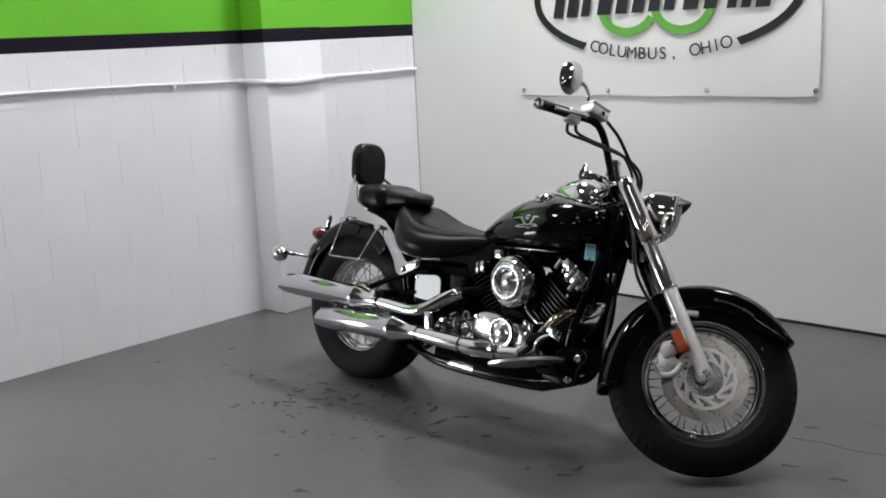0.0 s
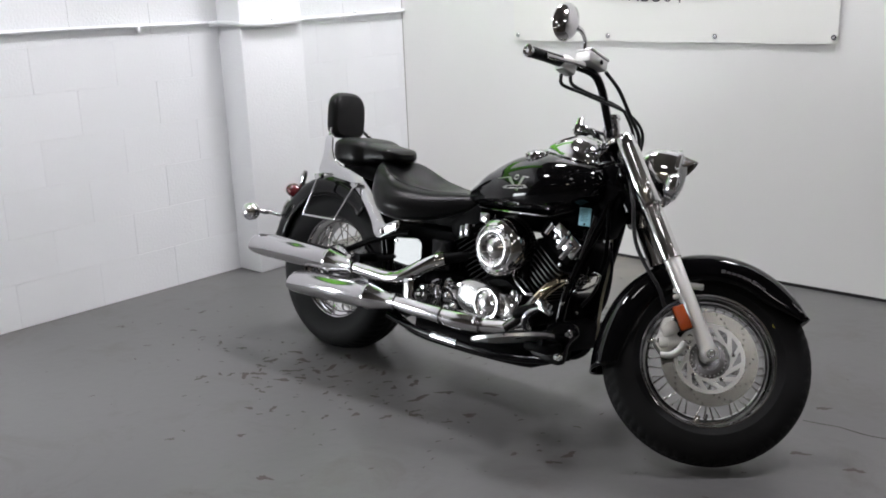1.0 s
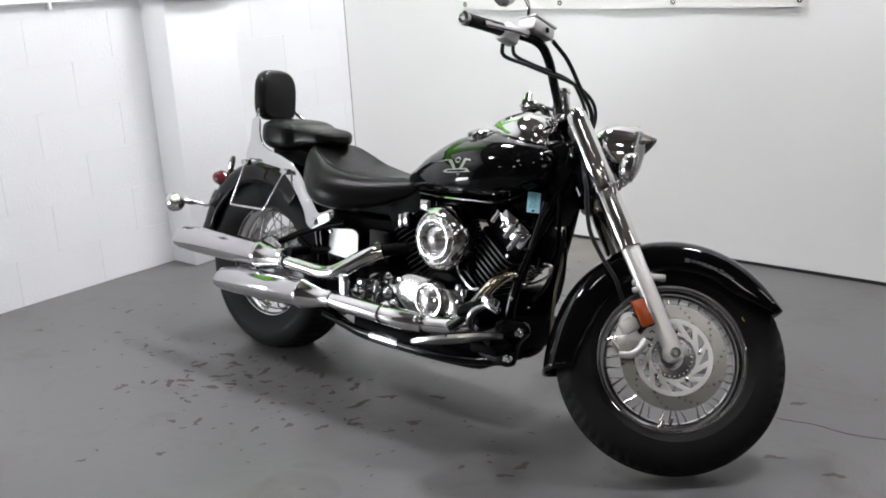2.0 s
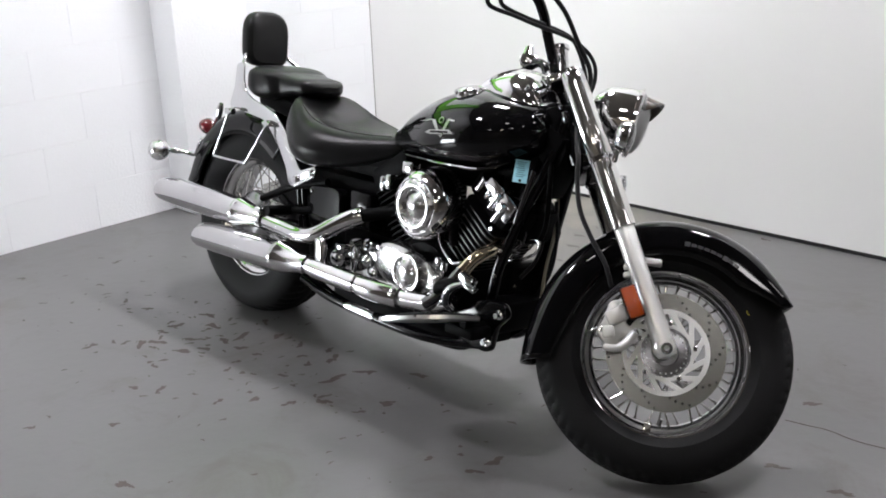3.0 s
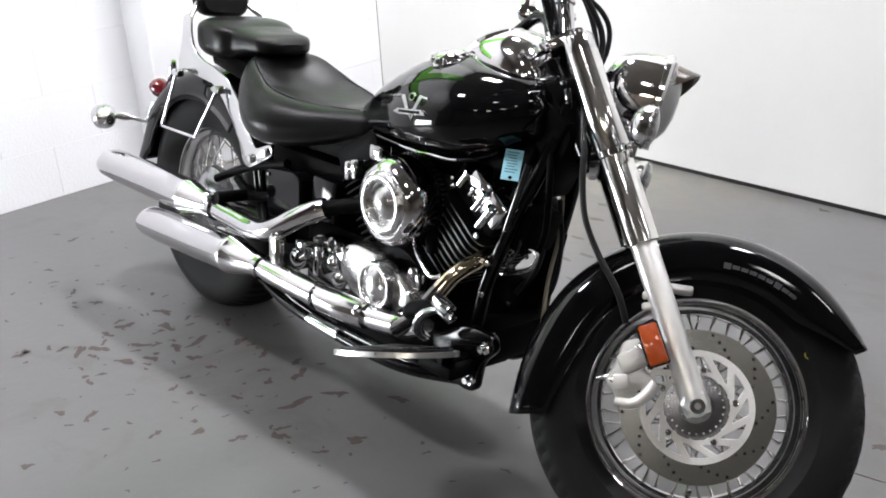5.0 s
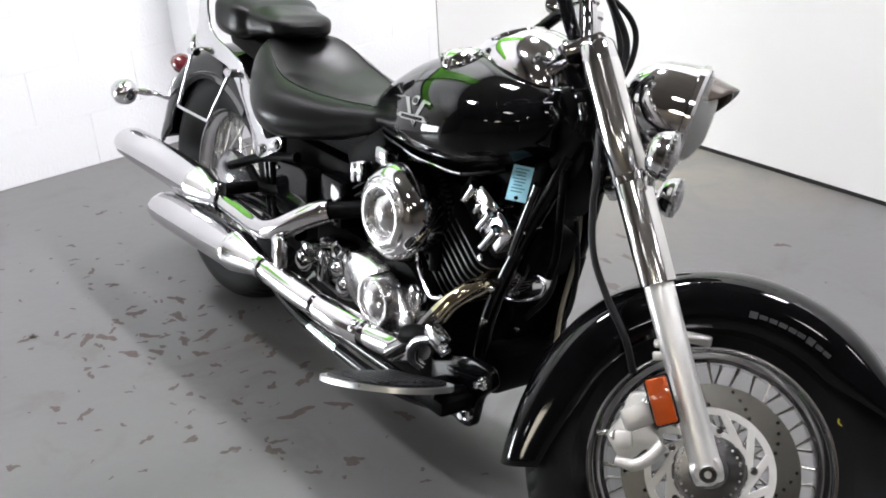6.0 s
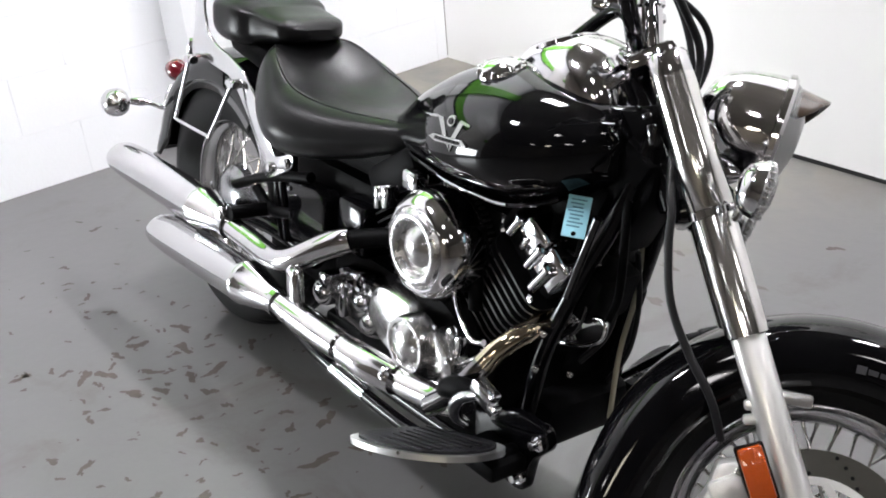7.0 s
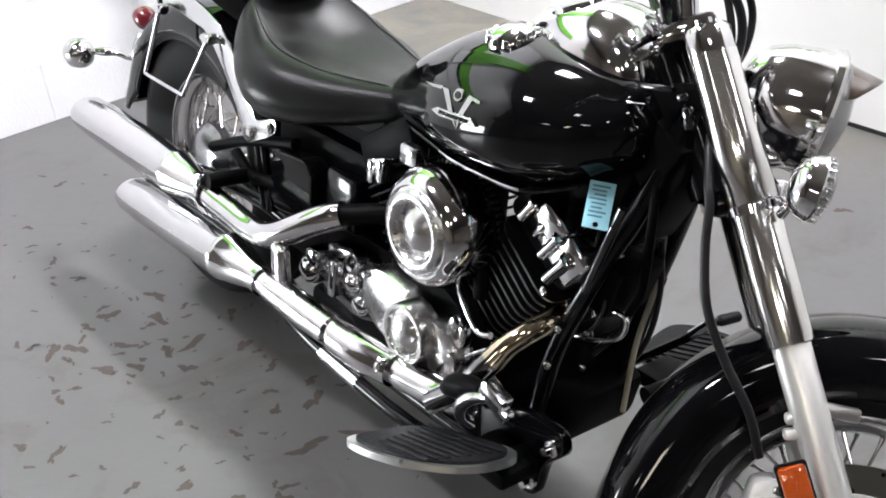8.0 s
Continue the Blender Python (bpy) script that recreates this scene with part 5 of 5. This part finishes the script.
for x, y, z, dx in ((0.362, -0.100, 0.570, 0.020), (0.372, -0.080, 0.520, 0.014), (0.402, -0.070, 0.600, 0.016), (0.385, -0.090, 0.470, 0.018)):
    bp("connector", box((dx, 0.014, 0.012), (x, y, z), 0.003, Matrix.Rotation(-0.7, 4, "Y")), FRAME_GLOSS, "small black connector")
    bp("wiring", tube([(x, y, z), (x + 0.012, y + 0.01, z + 0.03), (x + 0.004, y + 0.03, z + 0.07)], 0.0026, 8, 4), HOSE)
bp("ignition_block", box((0.07, 0.10, 0.09), (0.375, -0.02, 0.54), 0.012, Matrix.Rotation(0.3, 4, "Y")), ENGINE_BLACK)
bp("coil_cover", box((0.06, 0.13, 0.10), (0.36, 0, 0.68), 0.012, Matrix.Rotation(0.35, 4, "Y")), ENGINE_BLACK)
bp("breather_hose", tube([(0.392, 0.055, 0.66), (0.386, 0.055, 0.61), (0.386, 0.055, 0.51), (0.369, 0.055, 0.40), (0.366, 0.055, 0.27)], 0.0048, 10, 6), BEIGE, "beige hose")
bp("wiring", tube([(0.43, -0.05, 0.74), (0.445, -0.06, 0.66), (0.44, -0.05, 0.56), (0.41, -0.03, 0.50)], 0.007, 10, 6), ENGINE_BLACK)
bp("front_engine_mount", join(box((0.05, 0.13, 0.10), (0.300, 0.03, 0.365), 0.015, Matrix.Rotation(0.15, 4, "Y")), box((0.03, 0.05, 0.20), (0.345, 0.075, 0.42), 0.01, Matrix.Rotation(0.2, 4, "Y"))), ENGINE_BLACK, "black front engine mount")
bp("wiring", tube([(0.41, -0.02, 0.56), (0.385, 0.01, 0.49), (0.36, 0.02, 0.43), (0.33, 0.0, 0.38)], 0.006, 10, 6), HOSE)
bp("wiring", tube([(0.40, 0.03, 0.60), (0.40, 0.05, 0.50), (0.375, 0.07, 0.40), (0.345, 0.06, 0.33)], 0.005, 10, 6), HOSE)
for x, y, z in ((0.352, -0.115, 0.47), (0.338, -0.112, 0.40), (0.33, -0.02, 0.36)):
    bp("frame_bolt", bolt((x, y, z), (0.3, -1, 0), 0.006, 0.006), SPOKE)
bp("lower_cradle", box((0.07, 0.20, 0.10), (0.325, 0.01, 0.285), 0.025, Matrix.Rotation(0.2, 4, "Y")), ENGINE_BLACK)

# exhausts -----------------------------------------------------------------------------


def silencer(tip, ring, r):
    """A slash-cut silencer between its tip and the joint ring."""
    tip, ring = Vector(tip), Vector(ring)
    d = (ring - tip).normalized()
    n = (ring - tip).length
    rings = []
    side = Vector((0, 1, 0)).cross(d).normalized()
    other = d.cross(side)
    for t, k in ((0, 0.62), (0.004, 0.80), (0.03, 0.93), (0.10, 1.0), (n * 0.5, 1.0), (n - 0.13, 1.0), (n - 0.125, 1.03), (n - 0.115, 1.03), (n - 0.11, 0.99), (n - 0.06, 0.80), (n - 0.02, 0.62), (n, 0.60)):
        ringp = []
        for j in range(40):
            a = 2 * math.pi * j / 40
            c, s = math.cos(a), math.sin(a)
            shear = 0.024 * (s * k) * max(0.0, 1 - t / 0.14)
            ringp.append(tip + d * (t + shear) + side * (-s * r * k) + other * (c * r * k))
        rings.append(ringp)
    return loft(rings)


mu = bp("silencer", silencer((-1.131, -0.241, 0.391), (-0.545, -0.224, 0.386), 0.047), CHROME, "upper chrome silencer with slanted tip")
ml = bp("silencer", silencer((-0.850, -0.256, 0.284), (-0.300, -0.238, 0.299), 0.048), CHROME, "lower chrome silencer with slanted tip")
part("bore", lathe([(0, 0), (0.011, 0), (0.013, 0.003), (0.016, 0.003), (0.016, -0.004)], (-1.130, -0.246, 0.395), (-0.97, -0.05, 0.15), 24), ENGINE_BLACK, mu)
bp("silencer_clamp", join(ring_mesh(0.026, 0.031, -0.008, 0.008, 32)), CHROME).matrix_basis = Matrix.Translation((-0.536, -0.224, 0.386)) @ Matrix.Rotation(radians(90), 4, "Z")
bp("silencer_clamp", join(ring_mesh(0.026, 0.031, -0.008, 0.008, 32)), CHROME).matrix_basis = Matrix.Translation((-0.290, -0.237, 0.299)) @ Matrix.Rotation(radians(90), 4, "Z")
bp("upper_pipe", tube([(-0.545, -0.224, 0.386, 0.025), (-0.44, -0.222, 0.379, 0.025), (-0.345, -0.222, 0.376, 0.025), (-0.280, -0.216, 0.393, 0.026), (-0.215, -0.192, 0.434, 0.027), (-0.172, -0.170, 0.460, 0.0275), (-0.150, -0.155, 0.470, 0.026)], 0.026, 24, 8), CHROME, "chrome upper exhaust pipe")
bp("port_pipe", tube([(-0.158, -0.160, 0.467, 0.019), (-0.095, -0.115, 0.486, 0.019), (-0.06, -0.09, 0.495, 0.019)], 0.019, 20, 5), ENGINE_BLACK)
bp("lower_pipe", tube([(-0.300, -0.238, 0.299, 0.026), (-0.15, -0.230, 0.294, 0.026), (0.0, -0.216, 0.290, 0.026), (0.12, -0.200, 0.291, 0.025), (0.205, -0.194, 0.304, 0.024)], 0.026, 24, 8), CHROME, "chrome lower exhaust pipe")
# lower header coloured dark in place of the black engine it mirrors
bp("header_pipe", tube([(0.214, -0.230, 0.305, 0.019), (0.260, -0.214, 0.348, 0.019), (0.288, -0.197, 0.396, 0.019), (0.300, -0.184, 0.418, 0.018)], 0.019, 20, 8), DARK_CHROME)
bp("header_bend", tube([(0.296, -0.189, 0.410, 0.0195), (0.308, -0.170, 0.438, 0.0185), (0.321, -0.144, 0.459, 0.0185), (0.326, -0.112, 0.470, 0.0185), (0.314, -0.082, 0.478, 0.018), (0.285, -0.064, 0.483, 0.018)], 0.019, 24, 8), GOLD_CHROME, "heat-tinted chrome front exhaust bend")
bp("pedal_boot", tube([(0.248, -0.232, 0.352, 0.012), (0.266, -0.232, 0.366, 0.019), (0.300, -0.230, 0.378, 0.020), (0.322, -0.228, 0.384, 0.013)], 0.015, 14, 4), ENGINE_BLACK, "black rubber boot beside the pedal")
bp("heat_shield", tube([(0.11, -0.206, 0.291, 0.0255), (0.20, -0.200, 0.303, 0.026), (0.255, -0.205, 0.322, 0.023), (0.290, -0.212, 0.336, 0.015)], 0.026, 24, 5), CHROME, "chrome heat shield")
bp("heat_shield", tube([(-0.255, -0.237, 0.298, 0.029), (-0.16, -0.232, 0.295, 0.0305), (-0.072, -0.226, 0.292, 0.030)], 0.03, 24, 4), CHROME, "chrome heat shield")
bp("heat_shield", tube([(-0.052, -0.227, 0.291, 0.030), (0.015, -0.220, 0.290, 0.032), (0.090, -0.209, 0.290, 0.029)], 0.03, 24, 4), CHROME, "chrome heat shield")
bp("shield_clip", join(box((0.02, 0.02, 0.035), (0.079, -0.224, 0.300), 0.005), bolt((0.079, -0.234, 0.302), (0, -1, 0), 0.008, 0.008)), CHROME)
bp("pipe_bracket", box((0.040, 0.026, 0.124), (-0.238, -0.230, 0.330), 0.010, Matrix.Rotation(-0.08, 4, "Y"), 3), CHROME, "upright chrome pipe bracket")
bp("pipe_band", ring_mesh(0.024, 0.0285, -0.004, 0.004, 32), ENGINE_BLACK).matrix_basis = Matrix.Translation((0.165, -0.197, 0.296)) @ Matrix.Rotation(radians(92), 4, "Z")
bp("lower_rail", tube([(-0.40, -0.165, 0.226), (-0.25, -0.192, 0.212), (-0.10, -0.200, 0.206), (0.10, -0.200, 0.202), (0.22, -0.185, 0.205), (0.34, -0.15, 0.22)], 0.013, 14, 5), FRAME_BLACK, "black lower frame rail")
bp("rail_sleeve", tube([(-0.135, -0.1985, 0.2070), (-0.015, -0.2005, 0.2045)], 0.0155, 16, 1, False), CHROME_SOFT, "bright metal sleeve on the rail")

# floorboards, pedal, brackets ------------------------------------------------------------
BD = [(0.150, -0.352), (0.165, -0.374), (0.225, -0.380), (0.30, -0.366), (0.362, -0.325), (0.385, -0.280), (0.380, -0.225), (0.35, -0.195), (0.24, -0.205), (0.16, -0.245)]
for s in (-1, 1):
    o = rounded([(x, -y * s) for x, y in BD], 0.03, 5)
    tilt = Matrix.Translation((0.314, s * 0.012, 0.317)) @ Matrix.Rotation(radians(-17), 4, "Y") @ Matrix.Translation((-0.28, s * 0.37, 0)) @ Matrix.Rotation(radians(10 * s), 4, "X") @ Matrix.Translation((0, -s * 0.37, -0.300 if s < 0 else -0.332))
    bm = bmesh.new()
    lo = [bm.verts.new((x, y, 0.296)) for x, y in o]
    hi = [bm.verts.new((x, y, 0.306)) for x, y in o]
    bm.faces.new(lo)
    bm.faces.new(hi)
    for j in range(len(o)):
        bm.faces.new((lo[j], lo[(j + 1) % len(o)], hi[(j + 1) % len(o)], hi[j]))
    es = [e for e in bm.edges if e.calc_face_angle(0) > 0.8]
    bmesh.ops.bevel(bm, geom=es, offset=0.004, segments=2, profile=0.5, affect="EDGES")
    bm.transform(tilt)
    fbd = bp("floorboard", bm, ALLOY if s < 0 else FRAME_BLACK, "alloy edged rider floorboard" if s < 0 else "dark rider floorboard")
    cx, cy = sum(p[0] for p in o) / len(o), sum(p[1] for p in o) / len(o)
    bm = bmesh.new()
    mat_o = [(cx + (x - cx) * 0.90, cy + (y - cy) * 0.88) for x, y in o]
    lo = [bm.verts.new((x, y, 0.304)) for x, y in mat_o]
    hi = [bm.verts.new((x, y, 0.311)) for x, y in mat_o]
    bm.faces.new(lo)
    bm.faces.new(hi)
    for j in range(len(o)):
        bm.faces.new((lo[j], lo[(j + 1) % len(o)], hi[(j + 1) % len(o)], hi[j]))
    bm.transform(tilt)
    part("rubber_mat", bm, GRIP, fbd, "black ribbed rubber mat")
    for k in range(8):
        bm = box((0.17 - 0.008 * k, 0.006, 0.004), (0.275, -s * (-0.235 - 0.016 * k), 0.3125), 0.001, None, 1)
        bm.transform(tilt)
        part("rib", bm, GRIP, fbd)
    bp("board_bracket", join(tube([(0.36, s * 0.12, 0.27, 0.018), (0.37, s * 0.18, 0.280, 0.016), (0.36, s * 0.24, 0.292, 0.014)], 0.016, 12, 3), box((0.10, 0.09, 0.03), (0.35, s * 0.20, 0.272), 0.008)), ENGINE_BLACK)
br = bp("front_bracket", plate(rounded([(x + 0.033, z + 0.015) for x, z in [(0.23, 0.30), (0.34, 0.338), (0.402, 0.338), (0.415, 0.308), (0.378, 0.270), (0.368, 0.205), (0.340, 0.198), (0.24, 0.215)]], 0.014), -0.172, 0.02, 0.003), FRAME_BLACK, "black engine bracket plate")
for x, z in ((0.425, 0.325), (0.390, 0.245)):
    part("bolt", join(bolt((x, -0.173, z), (0, -1, 0), 0.013, 0.012), lathe([(0, 0.020), (0.007, 0.020), (0.007, 0.0)], (x, -0.173, z), (0, -1, 0), 12)), CHROME_SOFT, br, "bright bracket bolt")
bp("brake_pedal", join(tube([(0.303, -0.223, 0.315, 0.009), (0.297, -0.240, 0.331, 0.011), (0.303, -0.248, 0.357, 0.012), (0.319, -0.248, 0.378, 0.011), (0.347, -0.246, 0.394, 0.008), (0.365, -0.246, 0.403, 0.008)], 0.010, 14, 6), box((0.047, 0.026, 0.023), (0.369, -0.246, 0.411), 0.004, Matrix.Rotation(0.35, 4, "Y")), box((0.047, 0.020, 0.015), (0.377, -0.246, 0.396), 0.003, Matrix.Rotation(0.35, 4, "Y"))), CHROME_SOFT, "polished brake pedal")
bp("shift_lever", tube([(0.25, 0.20, 0.25), (0.30, 0.205, 0.30), (0.352, 0.215, 0.352), (0.385, 0.220, 0.392)], 0.008, 12, 5), FRAME_BLACK, "black shift lever")
bp("lever_sleeve", tube([(0.360, 0.2160, 0.362), (0.386, 0.2200, 0.394)], 0.0092, 14, 1, False), CHROME_SOFT, "bright end of the shift lever")
bp("shift_peg", lathe([(0, 0.0), (0.007, 0.0), (0.007, 0.022), (0.009, 0.024), (0.010, 0.028), (0.010, 0.060), (0.007, 0.064), (0, 0.064)], (0.385, 0.215, 0.395), (0.35, 0.93, 0.15), 18), GRIP, "black rubber shift peg")
bp("side_stand", tube([(-0.55, 0.14, 0.20, 0.014), (-0.75, 0.20, 0.10, 0.012), (-0.90, 0.245, 0.052, 0.012), (-0.93, 0.25, 0.046, 0.016)], 0.013, 14, 5), FRAME_BLACK, "black side stand on the floor")
bp("neck_cover", box((0.11, 0.06, 0.10), (0.405, -0.03, 0.76), 0.02, Matrix.Rotation(0.55, 4, "Y")), ENGINE_BLACK)
# hanging card
tag = bp("hanging_card", box((0.036, 0.0016, 0.068), (0, 0, 0), 0.0006, None, 1), TAG_BLUE, "pale blue hanging card with small print", smooth=False)
card_x = Vector((0.77, 0.63, -0.05)).normalized()
card_y = Vector((-0.025, 0.040, 0.0555)).normalized().cross(card_x).normalized()
tag.matrix_basis = Matrix.Translation((0.392, -0.113, 0.683)) @ Matrix((card_x, card_y, card_x.cross(card_y))).transposed().to_4x4()
for k in range(8):
    part("print", box((0.024 - 0.004 * (k % 3), 0.0006, 0.0022), (-0.001 - 0.002 * (k % 2), -0.0011, 0.027 - 0.0062 * k), 0, None), TAG_INK, tag, smooth=False)
part("eyelet", lathe([(0, 0.001), (0.003, 0.001), (0.004, 0)], (0, -0.0008, -0.028), (0, -1, 0), 12), ENGINE_BLACK, tag)
bp("card_string", tube([(0.374, -0.088, 0.714), (0.380, -0.078, 0.735), (0.388, -0.062, 0.76)], 0.0012, 6, 3), HOSE)

# ---- floor marks ----
MARKS = [(-1.58, 3.235), (-0.82, 2.98), (-0.76, 2.92), (-0.84, 2.85), (-0.64, 2.94), (-0.60, 3.07), (-0.435, 3.005), (-0.49, 3.21), (-0.43, 3.08), (-0.51, 3.075), (-0.31, 3.16), (-0.25, 3.14),
         (-0.28, 3.245), (-0.22, 3.21), (-0.19, 2.893), (-0.09, 2.94), (0.122, 3.124), (-0.73, 3.116), (-0.595, 2.995), (-0.69, 3.01), (-0.83, 3.04), (-0.875, 2.83), (-0.79, 2.88),
         (-0.38, 3.21), (-0.41, 2.955), (-0.61, 2.82), (-0.62, 3.25), (-0.11, 3.12), (-0.455, 2.75), (-0.024, 3.012), (0.07, 3.30), (-0.073, 3.212), (0.14, 4.625),
         (-0.53, 2.387), (0.419, 2.991), (0.546, 3.016), (0.555, 3.086), (-0.066, 2.412), (1.01, 3.867), (1.259, 3.505), (1.09, 3.511), (0.27, 5.03), (-0.58, 3.13), (-0.82, 3.157)]
rng = random.Random(7)
bm = bmesh.new()
spots = [(x, y, rng.uniform(0.020, 0.042)) for x, y in MARKS]
for k in range(46):
    spots.append((rng.gauss(-0.75, 0.35), rng.gauss(2.98, 0.16), rng.uniform(0.010, 0.024)))
for k in range(150):
    spots.append((rng.gauss(-0.45, 0.55), rng.gauss(3.05, 0.22), rng.uniform(0.004, 0.014)))
for k in range(60):
    spots.append((rng.uniform(-1.9, 1.6), rng.uniform(1.6, 4.9), rng.uniform(0.003, 0.010)))
for x, y, size in spots:
    a = rng.gauss(0.45, 0.6)
    long = rng.uniform(0.8, 1.5)
    ph = [rng.uniform(0, 6.28) for _ in range(4)]
    n = 26
    ring = []
    for k in range(n):
        t = 2 * math.pi * k / n
        r = size * (0.62 + 0.20 * math.sin(2 * t + ph[0]) + 0.14 * math.sin(3 * t + ph[1]) + 0.10 * math.sin(5 * t + ph[2]) + 0.07 * math.sin(9 * t + ph[3]) + rng.uniform(-0.05, 0.05))
        u, v = r * long * math.cos(t), r * 0.62 * math.sin(t) + 0.16 * size * math.sin(1.6 * math.cos(t) + ph[0])
        ring.append(bm.verts.new((x + u * math.cos(a) - v * math.sin(a), y + u * math.sin(a) + v * math.cos(a), 0.0012)))
    bm.faces.new(ring)
tagged(obj("floor_chips", bm, STAIN, smooth=False), "dark chipped and scuffed spots on the floor paint", "floor marks", kind="stuff")
smear = mat("pale_brown_smudge", (0.072, 0.066, 0.058), 0.5, var=0.3, var_scale=40)
bm = bmesh.new()
for x, y, size in ((-0.23, 4.34, 0.030), (-0.12, 4.25, 0.034), (-0.28, 4.50, 0.036), (-0.15, 4.33, 0.026), (-0.03, 4.09, 0.034), (-0.15, 4.19, 0.026), (-0.45, 4.30, 0.04), (-0.62, 4.10, 0.03), (0.12, 4.32, 0.022), (-0.34, 4.62, 0.03)):
    ph = rng.uniform(0, 6.28)
    bm.faces.new([bm.verts.new((x + size * (0.8 + 0.3 * math.sin(3 * t + ph) + 0.12 * math.sin(7 * t)) * math.cos(t), y + size * 0.45 * (0.8 + 0.3 * math.sin(2 * t + ph)) * math.sin(t), 0.0010)) for t in [2 * math.pi * k / 24 for k in range(24)]])
tagged(obj("floor_smudges", bm, smear, smooth=False), "faint brown smudges on the floor paint", "floor marks", kind="stuff")
tagged(obj("floor_crack", tube([(1.0, 3.742, 0), (1.06, 3.752, 0), (1.11, 3.762, 0), (1.21, 3.757, 0), (1.40, 3.80, 0), (1.7, 3.82, 0)], 0.0016, 6, 4), STAIN), "thin dark crack in the floor", "floor marks", kind="structure")

# ---- painted blocks of the west wall ----
BLK_W, BLK_H = 0.40, 0.20


def block_mesh(w, h, name):
    bm = box((0.008, w - 0.0009, h - 0.0009), (0, 0, 0), 0.0010, None, 2)
    me = bpy.data.meshes.new(name)
    bm.to_mesh(me)
    bm.free()
    me.materials.append(WHITE_BLOCK)
    return me


full, half_b = block_mesh(BLK_W, BLK_H, "block"), block_mesh(BLK_W / 2, BLK_H, "block")
top_full = block_mesh(BLK_W, BAND0 - 1.4, "block")
for row in range(8):
    z0 = BLK_H * row
    h = BLK_H if row < 7 else BAND0 - 1.4
    y = 0.62 + (BLK_W / 2 if row % 2 else 0)
    while y < WY - 0.02:
        me = full if row < 7 else top_full
        w = BLK_W
        if y + w > WY:
            w = WY - y
            me = block_mesh(w, h, "block")
        ob = new("block", me)
        ob.parent = wall_west
        ob.location = (WX - 0.004, y + w / 2, z0 + h / 2)
        y += w
